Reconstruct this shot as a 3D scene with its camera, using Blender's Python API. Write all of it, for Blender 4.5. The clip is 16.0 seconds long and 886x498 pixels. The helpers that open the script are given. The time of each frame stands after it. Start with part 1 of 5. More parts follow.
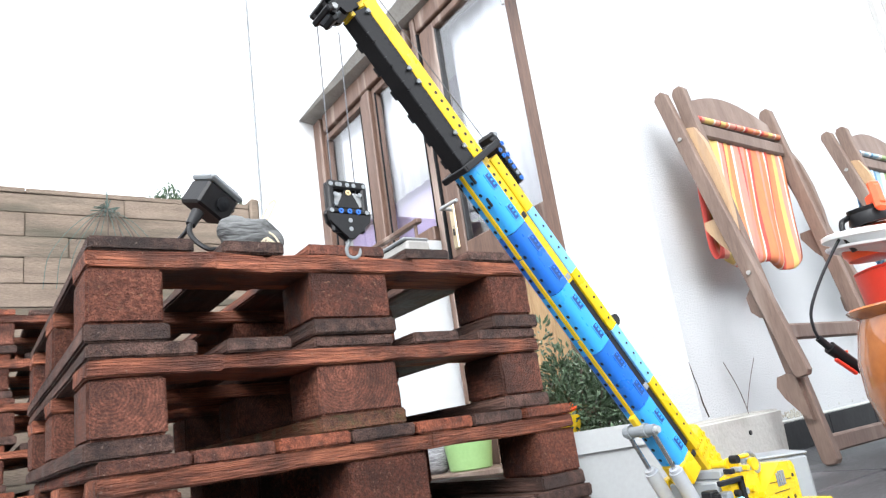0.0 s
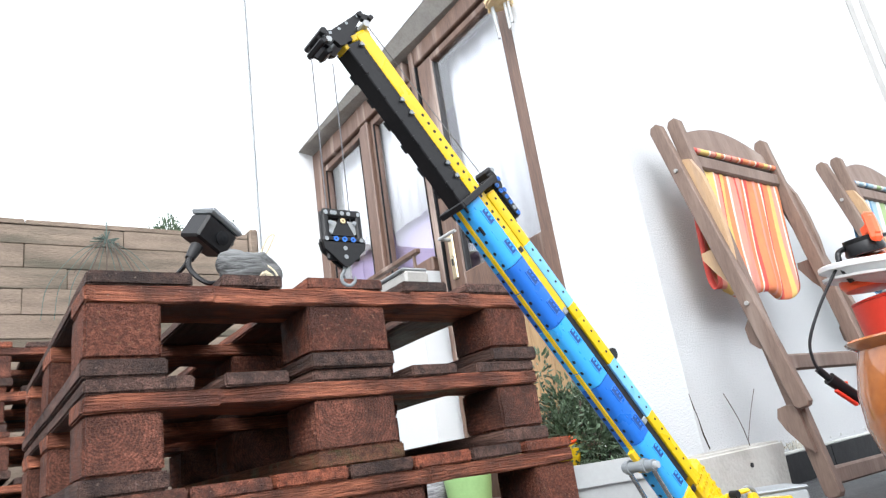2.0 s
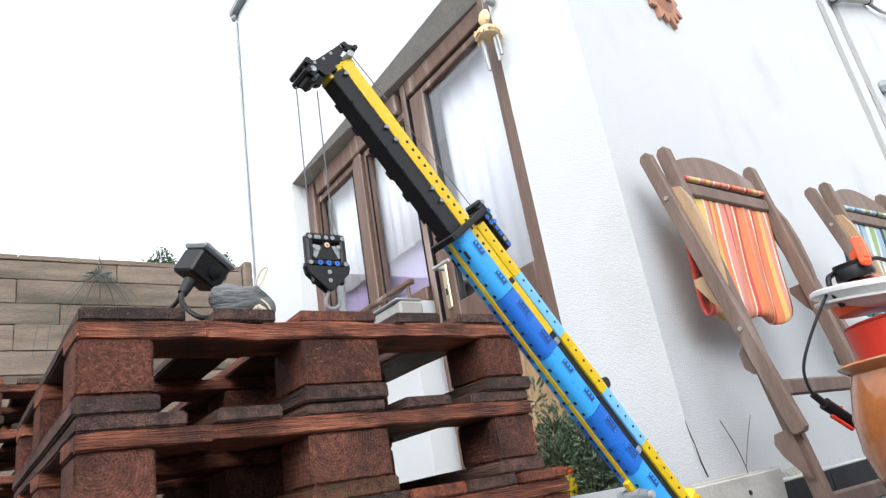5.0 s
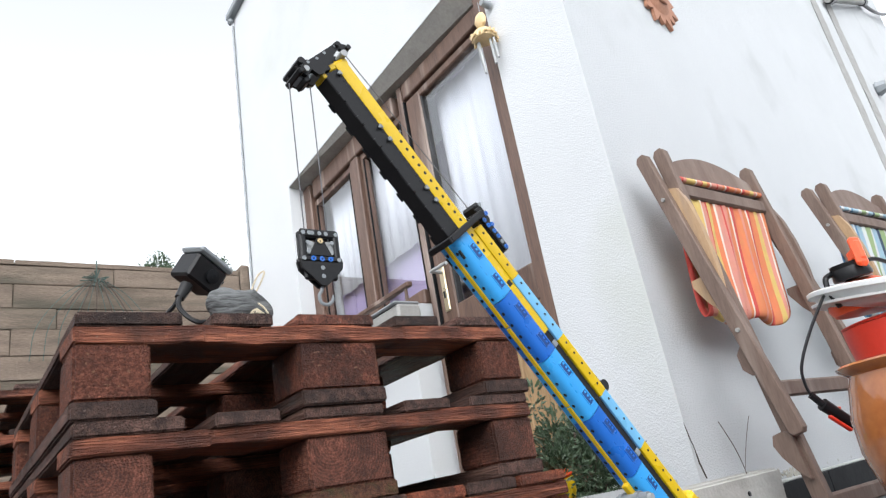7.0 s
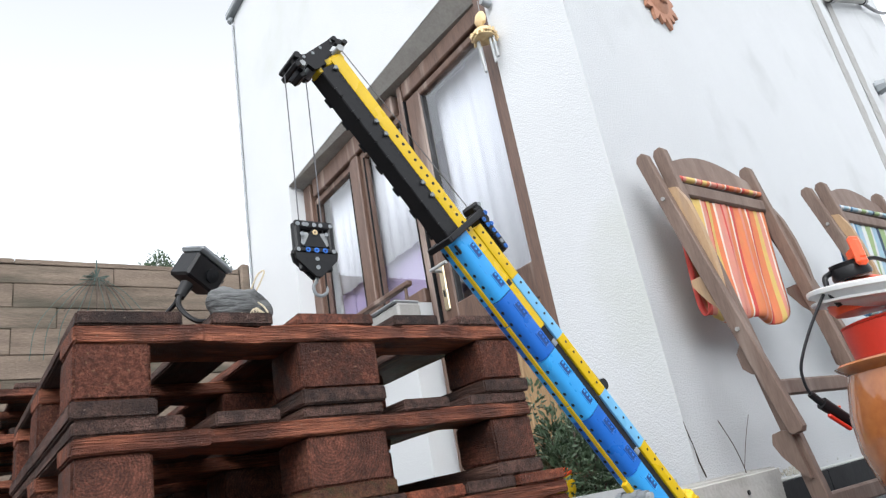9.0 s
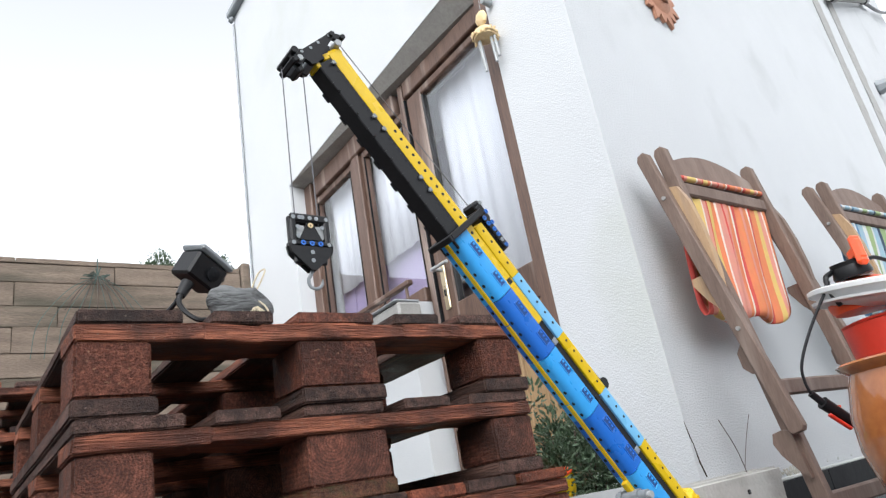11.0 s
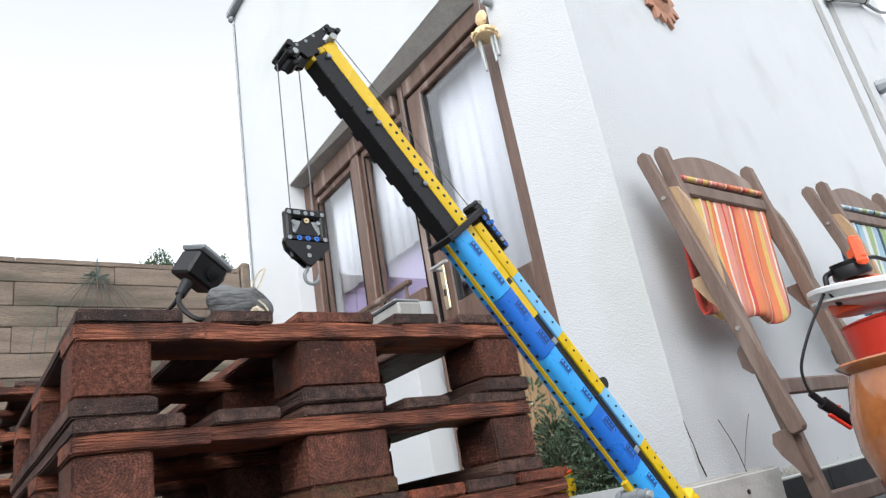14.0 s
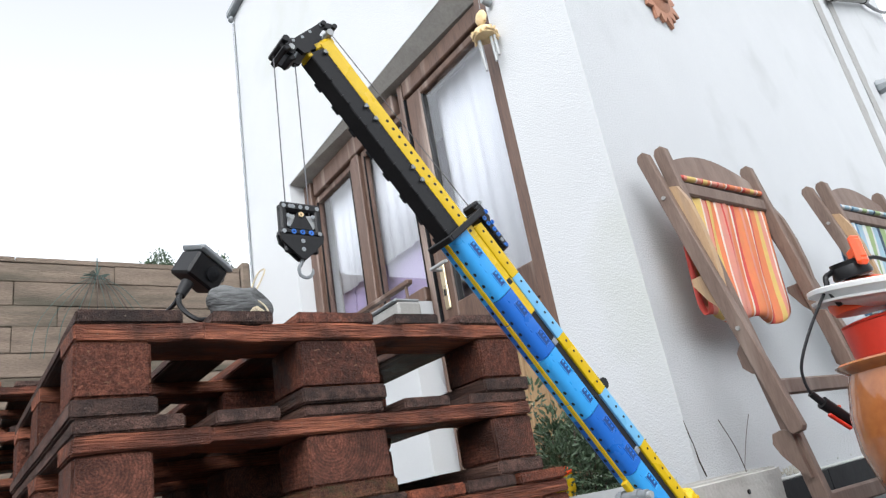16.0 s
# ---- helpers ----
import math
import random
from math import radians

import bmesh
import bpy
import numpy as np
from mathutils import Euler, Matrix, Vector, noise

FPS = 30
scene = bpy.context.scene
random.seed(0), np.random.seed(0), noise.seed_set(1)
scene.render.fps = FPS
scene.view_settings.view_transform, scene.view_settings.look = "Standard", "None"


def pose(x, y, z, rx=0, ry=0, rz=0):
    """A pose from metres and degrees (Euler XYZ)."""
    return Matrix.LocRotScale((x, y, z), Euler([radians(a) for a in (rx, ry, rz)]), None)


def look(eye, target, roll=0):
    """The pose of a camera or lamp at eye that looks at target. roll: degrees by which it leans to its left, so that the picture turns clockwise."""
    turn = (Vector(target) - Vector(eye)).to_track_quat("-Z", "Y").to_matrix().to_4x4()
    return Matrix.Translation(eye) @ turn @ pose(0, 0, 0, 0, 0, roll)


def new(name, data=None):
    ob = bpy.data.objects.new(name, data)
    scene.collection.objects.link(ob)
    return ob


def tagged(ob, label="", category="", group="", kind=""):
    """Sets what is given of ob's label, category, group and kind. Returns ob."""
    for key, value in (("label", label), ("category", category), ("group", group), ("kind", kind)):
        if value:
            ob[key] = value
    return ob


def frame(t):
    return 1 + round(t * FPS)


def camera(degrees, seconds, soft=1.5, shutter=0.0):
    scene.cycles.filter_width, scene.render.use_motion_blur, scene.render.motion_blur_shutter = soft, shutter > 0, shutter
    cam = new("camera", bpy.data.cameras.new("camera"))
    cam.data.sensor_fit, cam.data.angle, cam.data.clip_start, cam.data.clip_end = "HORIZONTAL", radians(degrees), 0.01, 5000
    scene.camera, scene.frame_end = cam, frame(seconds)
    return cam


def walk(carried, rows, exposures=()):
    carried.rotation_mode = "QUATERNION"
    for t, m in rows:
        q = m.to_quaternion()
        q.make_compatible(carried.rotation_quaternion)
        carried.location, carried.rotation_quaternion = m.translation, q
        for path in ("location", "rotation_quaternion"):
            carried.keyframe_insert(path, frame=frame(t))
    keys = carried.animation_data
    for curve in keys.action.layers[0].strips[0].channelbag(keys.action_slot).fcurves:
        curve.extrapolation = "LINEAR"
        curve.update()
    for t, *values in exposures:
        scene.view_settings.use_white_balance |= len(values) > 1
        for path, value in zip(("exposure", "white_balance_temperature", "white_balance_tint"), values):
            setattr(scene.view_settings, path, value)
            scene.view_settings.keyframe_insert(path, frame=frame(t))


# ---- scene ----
cam = camera(66.3, 16.0, soft=1.3)
PATH = [
    (0, (-0.131, -0.991, 0.198), (1.015, 0.559, 0.73), -8.5),
    (0.5, (-0.131, -0.992, 0.198), (1.015, 0.558, 0.733), -8.5),
    (1, (-0.131, -0.992, 0.199), (1.013, 0.556, 0.745), -8.4),
    (1.5, (-0.131, -0.992, 0.199), (1.01, 0.554, 0.752), -8.4),
    (1.7, (-0.131, -0.992, 0.199), (1.01, 0.554, 0.753), -8.4),
    (1.8, (-0.133, -0.997, 0.202), (1.012, 0.527, 0.810), -8.75),
    (2, (-0.133, -0.998, 0.203), (1.012, 0.524, 0.815), -8.8),
    (2.5, (-0.132, -1.001, 0.203), (1.015, 0.506, 0.846), -9.3),
    (3, (-0.133, -1.003, 0.204), (1.015, 0.491, 0.874), -9.5),
    (3.5, (-0.133, -1.003, 0.204), (1.016, 0.486, 0.884), -9.7),
    (4, (-0.134, -1.005, 0.204), (1.016, 0.483, 0.886), -9.7),
    (6.5, (-0.133, -1.007, 0.204), (1.023, 0.468, 0.901), -10.3),
    (7, (-0.133, -1.006, 0.205), (1.024, 0.47, 0.899), -10.3),
    (7.5, (-0.133, -1.007, 0.205), (1.024, 0.47, 0.898), -10.3),
    (8, (-0.133, -1.007, 0.204), (1.024, 0.469, 0.898), -10.3),
    (8.5, (-0.133, -1.007, 0.205), (1.024, 0.47, 0.896), -10.3),
    (9, (-0.133, -1.007, 0.205), (1.024, 0.47, 0.896), -10.3),
    (11.5, (-0.133, -1.007, 0.204), (1.023, 0.473, 0.894), -10.2),
    (12, (-0.133, -1.007, 0.204), (1.023, 0.473, 0.894), -10.2),
    (12.5, (-0.133, -1.007, 0.204), (1.023, 0.472, 0.893), -10.2),
    (13, (-0.133, -1.007, 0.204), (1.023, 0.472, 0.893), -10.2),
    (13.5, (-0.133, -1.007, 0.204), (1.023, 0.472, 0.893), -10.2),
    (14, (-0.133, -1.007, 0.204), (1.023, 0.472, 0.893), -10.2),
    (14.5, (-0.133, -1.007, 0.204), (1.023, 0.472, 0.893), -10.2),
    (15, (-0.133, -1.007, 0.204), (1.023, 0.472, 0.893), -10.2),
    (15.5, (-0.133, -1.007, 0.204), (1.023, 0.472, 0.893), -10.2),
    (16, (-0.133, -1.007, 0.205), (1.023, 0.472, 0.893), -10.2),
]
walk(cam, [(t, look(eye, target, roll)) for t, eye, target, roll in PATH],
     exposures=[(t, stops + 0.08, 6250, 9.5) for t, stops in ((0.0, 0.43), (1.7, 0.41), (2.0, 0.27), (4.0, -0.07), (6.5, -0.27), (9.0, -0.34), (16.0, -0.35))])

# ---- light: overcast daylight ----
world = bpy.data.worlds.new("sky")
scene.world = world
world.use_nodes = True
wn = world.node_tree
sky = wn.nodes.new("ShaderNodeTexSky")
sky.sky_type, sky.sun_disc = "NISHITA", False
sky.sun_elevation, sky.sun_rotation = radians(40), radians(221)
sky.air_density, sky.dust_density, sky.ozone_density = 1.0, 2.0, 1.0
pale = wn.nodes.new("ShaderNodeHueSaturation")
pale.inputs["Saturation"].default_value = 0.10
pale.inputs["Value"].default_value = 3.35
wn.links.new(sky.outputs[0], pale.inputs["Color"])
wn.links.new(pale.outputs[0], wn.nodes["Background"].inputs["Color"])
wn.nodes["Background"].inputs["Strength"].default_value = 0.15
sun = new("sun", bpy.data.lights.new("sun", "SUN"))
sun.data.energy, sun.data.angle, sun.data.color = 0.55, radians(120), (1.0, 0.97, 0.93)
sun.matrix_world = look((0, 0, 8), (0.66, 0.75, 7.16))


# ---- materials ----
def material(name, a, b, scale=8.0, stretch=(1, 1, 1), rough=0.6, fine=60.0, bump=0.15, metal=0.0, spread=0.35, coat=0.0, stain=None, stain_at=0.55, depth=0.01):
    """Two colours mixed by a coarse and a fine noise in the object's space, with relief and an optional stain."""
    m = bpy.data.materials.new(name)
    m.use_nodes = True
    t = m.node_tree
    link, bsdf = t.links.new, t.nodes["Principled BSDF"]
    coord, info = t.nodes.new("ShaderNodeTexCoord"), t.nodes.new("ShaderNodeObjectInfo")
    shift = t.nodes.new("ShaderNodeVectorMath")
    shift.operation = "MULTIPLY_ADD"
    shift.inputs[1].default_value = (37.0, 19.0, 11.0)
    link(info.outputs["Random"], shift.inputs[0])
    link(coord.outputs["Object"], shift.inputs[2])
    place = t.nodes.new("ShaderNodeMapping")
    place.inputs["Scale"].default_value = stretch
    link(shift.outputs[0], place.inputs["Vector"])
    n1, n2 = t.nodes.new("ShaderNodeTexNoise"), t.nodes.new("ShaderNodeTexNoise")
    for n, s, d in ((n1, scale, 4), (n2, fine, 6)):
        n.inputs["Scale"].default_value, n.inputs["Detail"].default_value = s, d
        link(place.outputs[0], n.inputs["Vector"])
    both = t.nodes.new("ShaderNodeMath")
    both.operation = "MULTIPLY_ADD"
    both.inputs[1].default_value = 0.5
    link(n1.outputs["Fac"], both.inputs[0])
    half = t.nodes.new("ShaderNodeMath")
    half.operation = "MULTIPLY"
    half.inputs[1].default_value = 0.5
    link(n2.outputs["Fac"], half.inputs[0])
    link(half.outputs[0], both.inputs[2])
    sharp = t.nodes.new("ShaderNodeMapRange")
    sharp.inputs["From Min"].default_value, sharp.inputs["From Max"].default_value = 0.5 - spread / 2, 0.5 + spread / 2
    link(both.outputs[0], sharp.inputs["Value"])
    mix = t.nodes.new("ShaderNodeMix")
    mix.data_type = "RGBA"
    mix.inputs[6].default_value, mix.inputs[7].default_value = (*a, 1), (*b, 1)
    link(sharp.outputs[0], mix.inputs[0])
    colour = mix.outputs[2]
    if stain:
        n3, edge, over = t.nodes.new("ShaderNodeTexNoise"), t.nodes.new("ShaderNodeMapRange"), t.nodes.new("ShaderNodeMix")
        n3.inputs["Scale"].default_value, n3.inputs["Detail"].default_value = scale * 0.45, 5
        link(place.outputs[0], n3.inputs["Vector"])
        edge.inputs["From Min"].default_value, edge.inputs["From Max"].default_value = stain_at, stain_at + 0.14
        link(n3.outputs["Fac"], edge.inputs["Value"])
        over.data_type = "RGBA"
        over.inputs[7].default_value = (*stain, 1)
        link(edge.outputs[0], over.inputs[0])
        link(colour, over.inputs[6])
        colour = over.outputs[2]
    link(colour, bsdf.inputs["Base Color"])
    wear = t.nodes.new("ShaderNodeMapRange")
    wear.inputs["To Min"].default_value, wear.inputs["To Max"].default_value = max(rough - 0.12, 0.02), min(rough + 0.12, 1)
    link(n1.outputs["Fac"], wear.inputs["Value"])
    link(wear.outputs[0], bsdf.inputs["Roughness"])
    bsdf.inputs["Metallic"].default_value = metal
    bsdf.inputs["Coat Weight"].default_value = coat
    if bump:
        rise = t.nodes.new("ShaderNodeBump")
        rise.inputs["Strength"].default_value, rise.inputs["Distance"].default_value = bump, depth
        link(both.outputs[0], rise.inputs["Height"])
        link(rise.outputs[0], bsdf.inputs["Normal"])
    return m


def timber(name, lit, deep, foul, axis=None, grit=420.0, blotch=9.0, blotch_at=0.50, speck=(0.30, 0.20, 0.15), speck_at=0.66, rough=0.6, bump=0.8, depth=0.003, scale=60.0):
    """Old stained wood: fine fibres along an axis, wandering dark blotches, grit and pale specks, fibrous relief."""
    m = bpy.data.materials.new(name)
    m.use_nodes = True
    t = m.node_tree
    link, bsdf = t.links.new, t.nodes["Principled BSDF"]
    coord, info, shift, lie = (t.nodes.new("ShaderNode" + k) for k in ("TexCoord", "ObjectInfo", "VectorMath", "Mapping"))
    shift.operation = "MULTIPLY_ADD"
    shift.inputs[1].default_value = (31.0, 17.0, 23.0)
    link(info.outputs["Random"], shift.inputs[0])
    link(coord.outputs["Object"], shift.inputs[2])
    lie.inputs["Scale"].default_value = [0.05 if k == axis else 1.0 for k in range(3)]
    link(shift.outputs[0], lie.inputs["Vector"])

    def grain(size, detail, source, low, high, harsh=0.6):
        n, r = t.nodes.new("ShaderNodeTexNoise"), t.nodes.new("ShaderNodeMapRange")
        n.inputs["Scale"].default_value, n.inputs["Detail"].default_value, n.inputs["Roughness"].default_value = size, detail, harsh
        link(source.outputs[0], n.inputs["Vector"])
        r.inputs["From Min"].default_value, r.inputs["From Max"].default_value = low, high
        link(n.outputs["Fac"], r.inputs["Value"])
        return r.outputs[0]

    def over(fac, below, colour, share=1.0):
        x = t.nodes.new("ShaderNodeMix")
        x.data_type = "RGBA"
        if share < 1:
            k = t.nodes.new("ShaderNodeMath")
            k.operation = "MULTIPLY"
            k.inputs[1].default_value = share
            link(fac, k.inputs[0])
            fac = k.outputs[0]
        link(fac, x.inputs[0])
        link(below, x.inputs[6])
        x.inputs[7].default_value = (*colour, 1)
        return x.outputs[2]

    fibre = grain(scale, 7, lie, 0.38, 0.60, 0.7)
    stain = grain(blotch, 6, shift, blotch_at - 0.07, blotch_at + 0.10, 0.62)
    dirt = grain(grit, 3, shift if axis is None else lie, 0.42, 0.60)
    pale = grain(grit * 0.55, 2, shift, speck_at, speck_at + 0.06)
    base = t.nodes.new("ShaderNodeMix")
    base.data_type = "RGBA"
    base.inputs[6].default_value, base.inputs[7].default_value = (*deep, 1), (*lit, 1)
    link(fibre, base.inputs[0])
    colour = over(stain, base.outputs[2], foul, 0.85)
    colour = over(dirt, colour, [0.45 * c for c in deep], 0.5)
    colour = over(pale, colour, speck, 0.6)
    tone, value = t.nodes.new("ShaderNodeHueSaturation"), t.nodes.new("ShaderNodeMapRange")
    value.inputs["To Min"].default_value, value.inputs["To Max"].default_value = 0.72, 1.22
    link(info.outputs["Random"], value.inputs["Value"])
    link(value.outputs[0], tone.inputs["Value"])
    link(colour, tone.inputs["Color"])
    link(tone.outputs[0], bsdf.inputs["Base Color"])
    wet = t.nodes.new("ShaderNodeMapRange")
    wet.inputs["To Min"].default_value, wet.inputs["To Max"].default_value = rough + 0.1, rough - 0.16
    link(stain, wet.inputs["Value"])
    link(wet.outputs[0], bsdf.inputs["Roughness"])
    bsdf.inputs["Specular IOR Level"].default_value = 0.28
    mixed, rise = t.nodes.new("ShaderNodeMath"), t.nodes.new("ShaderNodeBump")
    mixed.operation = "MULTIPLY_ADD"
    mixed.inputs[1].default_value = 0.6
    link(dirt, mixed.inputs[0])
    link(fibre, mixed.inputs[2])
    rise.inputs["Strength"].default_value, rise.inputs["Distance"].default_value = bump, depth
    link(mixed.outputs[0], rise.inputs["Height"])
    link(rise.outputs[0], bsdf.inputs["Normal"])
    return m


def rings(name, a, b):
    """Sawn end grain: wandering rings round a heart that lies off each block's middle."""
    m = timber(name, a, b, (0.045, 0.021, 0.016), None, grit=420, blotch=8, blotch_at=0.49, bump=0.8, depth=0.004, scale=120)
    t = m.node_tree
    bsdf = t.nodes["Principled BSDF"]
    wave, coord, info, shift = (t.nodes.new("ShaderNode" + k) for k in ("TexWave", "TexCoord", "ObjectInfo", "VectorMath"))
    wave.wave_type, wave.rings_direction = "RINGS", "Y"
    for key, v in (("Scale", 60), ("Distortion", 5.5), ("Detail", 4), ("Detail Scale", 2.2), ("Detail Roughness", 0.65)):
        wave.inputs[key].default_value = v
    shift.operation = "MULTIPLY_ADD"
    shift.inputs[1].default_value = (0.045, 0.0, -0.035)
    t.links.new(info.outputs["Random"], shift.inputs[0])
    t.links.new(coord.outputs["Object"], shift.inputs[2])
    t.links.new(shift.outputs[0], wave.inputs["Vector"])
    old = bsdf.inputs["Base Color"].links[0].from_socket
    mix = t.nodes.new("ShaderNodeMix")
    mix.data_type, mix.blend_type = "RGBA", "MULTIPLY"
    mix.inputs[0].default_value = 0.34
    t.links.new(old, mix.inputs[6])
    t.links.new(wave.outputs["Color"], mix.inputs[7])
    t.links.new(mix.outputs[2], bsdf.inputs["Base Color"])
    return m


M = {
    "plaster": material("white_render", (0.62, 0.635, 0.645), (0.555, 0.57, 0.58), 2.2, rough=0.88, fine=190, bump=0.7, spread=0.7, stain=(0.53, 0.55, 0.52), stain_at=0.59, depth=0.006),
    "pebble": material("rough_render", (0.585, 0.60, 0.61), (0.51, 0.525, 0.535), 3.0, rough=0.9, fine=210, bump=1.0, spread=0.8, stain=(0.47, 0.485, 0.49), stain_at=0.59, depth=0.009),
    # grey paint of sill and threshold; on the soffit it stands for shade
    "lintel": material("grey_paint_and_soffit_shade", (0.40, 0.39, 0.36), (0.28, 0.27, 0.25), 9, rough=0.8, fine=80, bump=0.3),
    "concrete": material("fence_concrete", (0.235, 0.182, 0.140), (0.125, 0.097, 0.074), 7.0, stretch=(0.35, 1, 2.2), rough=0.92, fine=130, bump=1.0, spread=0.28, stain=(0.085, 0.075, 0.055), stain_at=0.53, depth=0.010),
    "slate": material("wet_slate", (0.045, 0.047, 0.051), (0.085, 0.087, 0.092), 9, stretch=(0.5, 1.6, 1), rough=0.42, fine=110, bump=0.9, spread=0.25, stain=(0.15, 0.15, 0.155), stain_at=0.58, depth=0.010),
    "skirting": material("black_tile", (0.007, 0.008, 0.009), (0.014, 0.014, 0.016), 6, rough=0.6, fine=40, bump=0.15),
    "red_x": timber("red_stained_wood_x", (0.56, 0.200, 0.110), (0.20, 0.066, 0.041), (0.068, 0.031, 0.024), 0, blotch_at=0.53, depth=0.006),
    "red_y": timber("red_stained_wood_y", (0.46, 0.145, 0.076), (0.165, 0.050, 0.030), (0.062, 0.028, 0.021), 1, blotch_at=0.53),
    "dark_y": timber("blackened_wood", (0.165, 0.092, 0.072), (0.052, 0.031, 0.026), (0.026, 0.018, 0.016), 1, speck=(0.24, 0.18, 0.15), blotch_at=0.54),
    "chip": timber("stained_chipboard", (0.41, 0.142, 0.085), (0.175, 0.060, 0.040), (0.070, 0.032, 0.025), None, grit=330, blotch=11, blotch_at=0.53, speck=(0.46, 0.24, 0.14), speck_at=0.64, bump=1.0, depth=0.010, scale=150),
    "grain": rings("end_grain", (0.39, 0.148, 0.094), (0.17, 0.064, 0.044)),
    "frame_wood": material("varnished_frame", (0.165, 0.098, 0.070), (0.075, 0.045, 0.034), 22, stretch=(1, 1, 0.1), rough=0.5, fine=200, bump=0.5, stain=(0.33, 0.26, 0.22), stain_at=0.59, depth=0.002),
    "teak": material("weathered_teak", (0.20, 0.140, 0.110), (0.115, 0.076, 0.059), 24, stretch=(1, 1, 0.12), rough=0.65, fine=260, bump=0.6, stain=(0.25, 0.20, 0.168), stain_at=0.58, depth=0.002),
    "teak_pale": material("bleached_teak", (0.46, 0.31, 0.17), (0.33, 0.21, 0.12), 20, stretch=(1, 1, 0.2), rough=0.6, fine=240, bump=0.5, stain=(0.28, 0.2, 0.15), stain_at=0.6, depth=0.002),
    "azure": material("azure_plastic", (0.050, 0.36, 0.78), (0.045, 0.33, 0.74), 20, rough=0.3, fine=200, bump=0.02),
    "blue": material("blue_plastic", (0.020, 0.15, 0.57), (0.018, 0.135, 0.53), 20, rough=0.3, fine=200, bump=0.02),
    "sky_blue": material("light_blue_plastic", (0.20, 0.50, 0.78), (0.18, 0.47, 0.74), 20, rough=0.3, fine=200, bump=0.02),
    "yellow": material("yellow_plastic", (0.72, 0.485, 0.010), (0.67, 0.44, 0.009), 20, rough=0.28, fine=200, bump=0.02),
    # darker blue that paints the shade inside the boom's vent slots
    "slot_shade": material("shaded_blue_plastic", (0.008, 0.060, 0.24), (0.007, 0.055, 0.22), 20, rough=0.5, fine=200, bump=0.02),
    "charcoal": material("charcoal_plastic", (0.018, 0.018, 0.020), (0.014, 0.014, 0.016), 20, rough=0.45, fine=200, bump=0.02),
    "black": material("black_plastic", (0.007, 0.007, 0.008), (0.012, 0.012, 0.013), 20, rough=0.38, fine=200, bump=0.03),
    "grey": material("grey_plastic", (0.22, 0.24, 0.25), (0.19, 0.205, 0.215), 20, rough=0.35, fine=200, bump=0.02),
    "pale_grey": material("pale_grey_plastic", (0.265, 0.285, 0.30), (0.24, 0.26, 0.27), 20, rough=0.4, fine=200, bump=0.03),
    "white": material("white_plastic", (0.37, 0.385, 0.385), (0.33, 0.34, 0.34), 6, rough=0.4, fine=120, bump=0.04),
    "ceramic": material("old_white_stone", (0.58, 0.59, 0.56), (0.44, 0.45, 0.43), 7, rough=0.7, fine=80, bump=0.4, stain=(0.42, 0.43, 0.40), stain_at=0.62),
    "chrome": material("steel", (0.62, 0.62, 0.62), (0.5, 0.5, 0.5), 20, rough=0.25, fine=150, bump=0.05, metal=1.0),
    "white_glossy": material("bright_white_plastic", (0.76, 0.77, 0.77), (0.70, 0.71, 0.71), 6, rough=0.35, fine=120, bump=0.03),
    "light_grey": material("light_grey_plastic", (0.38, 0.40, 0.42), (0.34, 0.36, 0.38), 20, rough=0.35, fine=200, bump=0.02),
    "cord": material("grey_cord", (0.16, 0.16, 0.17), (0.10, 0.10, 0.11), 200, rough=0.8, fine=900, bump=0.1),
}


# dull, weathered surfaces mirror little of the sky
for key, level in (("skirting", 0.12), ("slate", 0.2), ("pebble", 0.2), ("plaster", 0.2), ("black", 0.3), ("charcoal", 0.3)):
    M[key].node_tree.nodes["Principled BSDF"].inputs["Specular IOR Level"].default_value = level


# ---- building blocks ----
def part(name, bm, mat, parent=None, label="", m=None, smooth=False):
    """Links a bmesh as one mesh object under a thing or a part; m: its pose in the parent's space."""
    me = bpy.data.meshes.new(name)
    bmesh.ops.recalc_face_normals(bm, faces=bm.faces)
    bm.to_mesh(me)
    bm.free()
    for k in mat if isinstance(mat, (list, tuple)) else [mat]:
        me.materials.append(M[k])
    if smooth:
        me.shade_smooth()
        me.set_sharp_from_angle(angle=radians(38))
    ob = new(name, me)
    if parent:
        ob.parent = parent
    if m is not None:
        ob.matrix_basis = m
    return tagged(ob, label)


def thing(name, label, category, m=None, group=""):
    ob = new(name)
    ob.empty_display_size = 0.05
    if m is not None:
        ob.matrix_basis = m
    return tagged(ob, label, category, group)


def box(bm, lo, hi, bevel=0.0, m=None, mi=0):
    """A box from corner to corner, its edges rounded off."""
    lo, hi = Vector(lo), Vector(hi)
    out = bmesh.ops.create_cube(bm, size=1, matrix=Matrix.Translation((lo + hi) / 2) @ Matrix.Diagonal((*(hi - lo), 1)))
    vs = out["verts"]
    fs = list({f for v in vs for f in v.link_faces})
    if bevel:
        es = list({e for v in vs for e in v.link_edges})
        got = bmesh.ops.bevel(bm, geom=es, offset=bevel, segments=1, affect="EDGES", clamp_overlap=True)
        fs = list({f for f in got["faces"]} | {f for f in fs if f.is_valid})
        vs = list({v for f in fs for v in f.verts})
    for f in fs:
        f.material_index = mi
    if m is not None:
        bmesh.ops.transform(bm, matrix=m, verts=vs)
    return bm


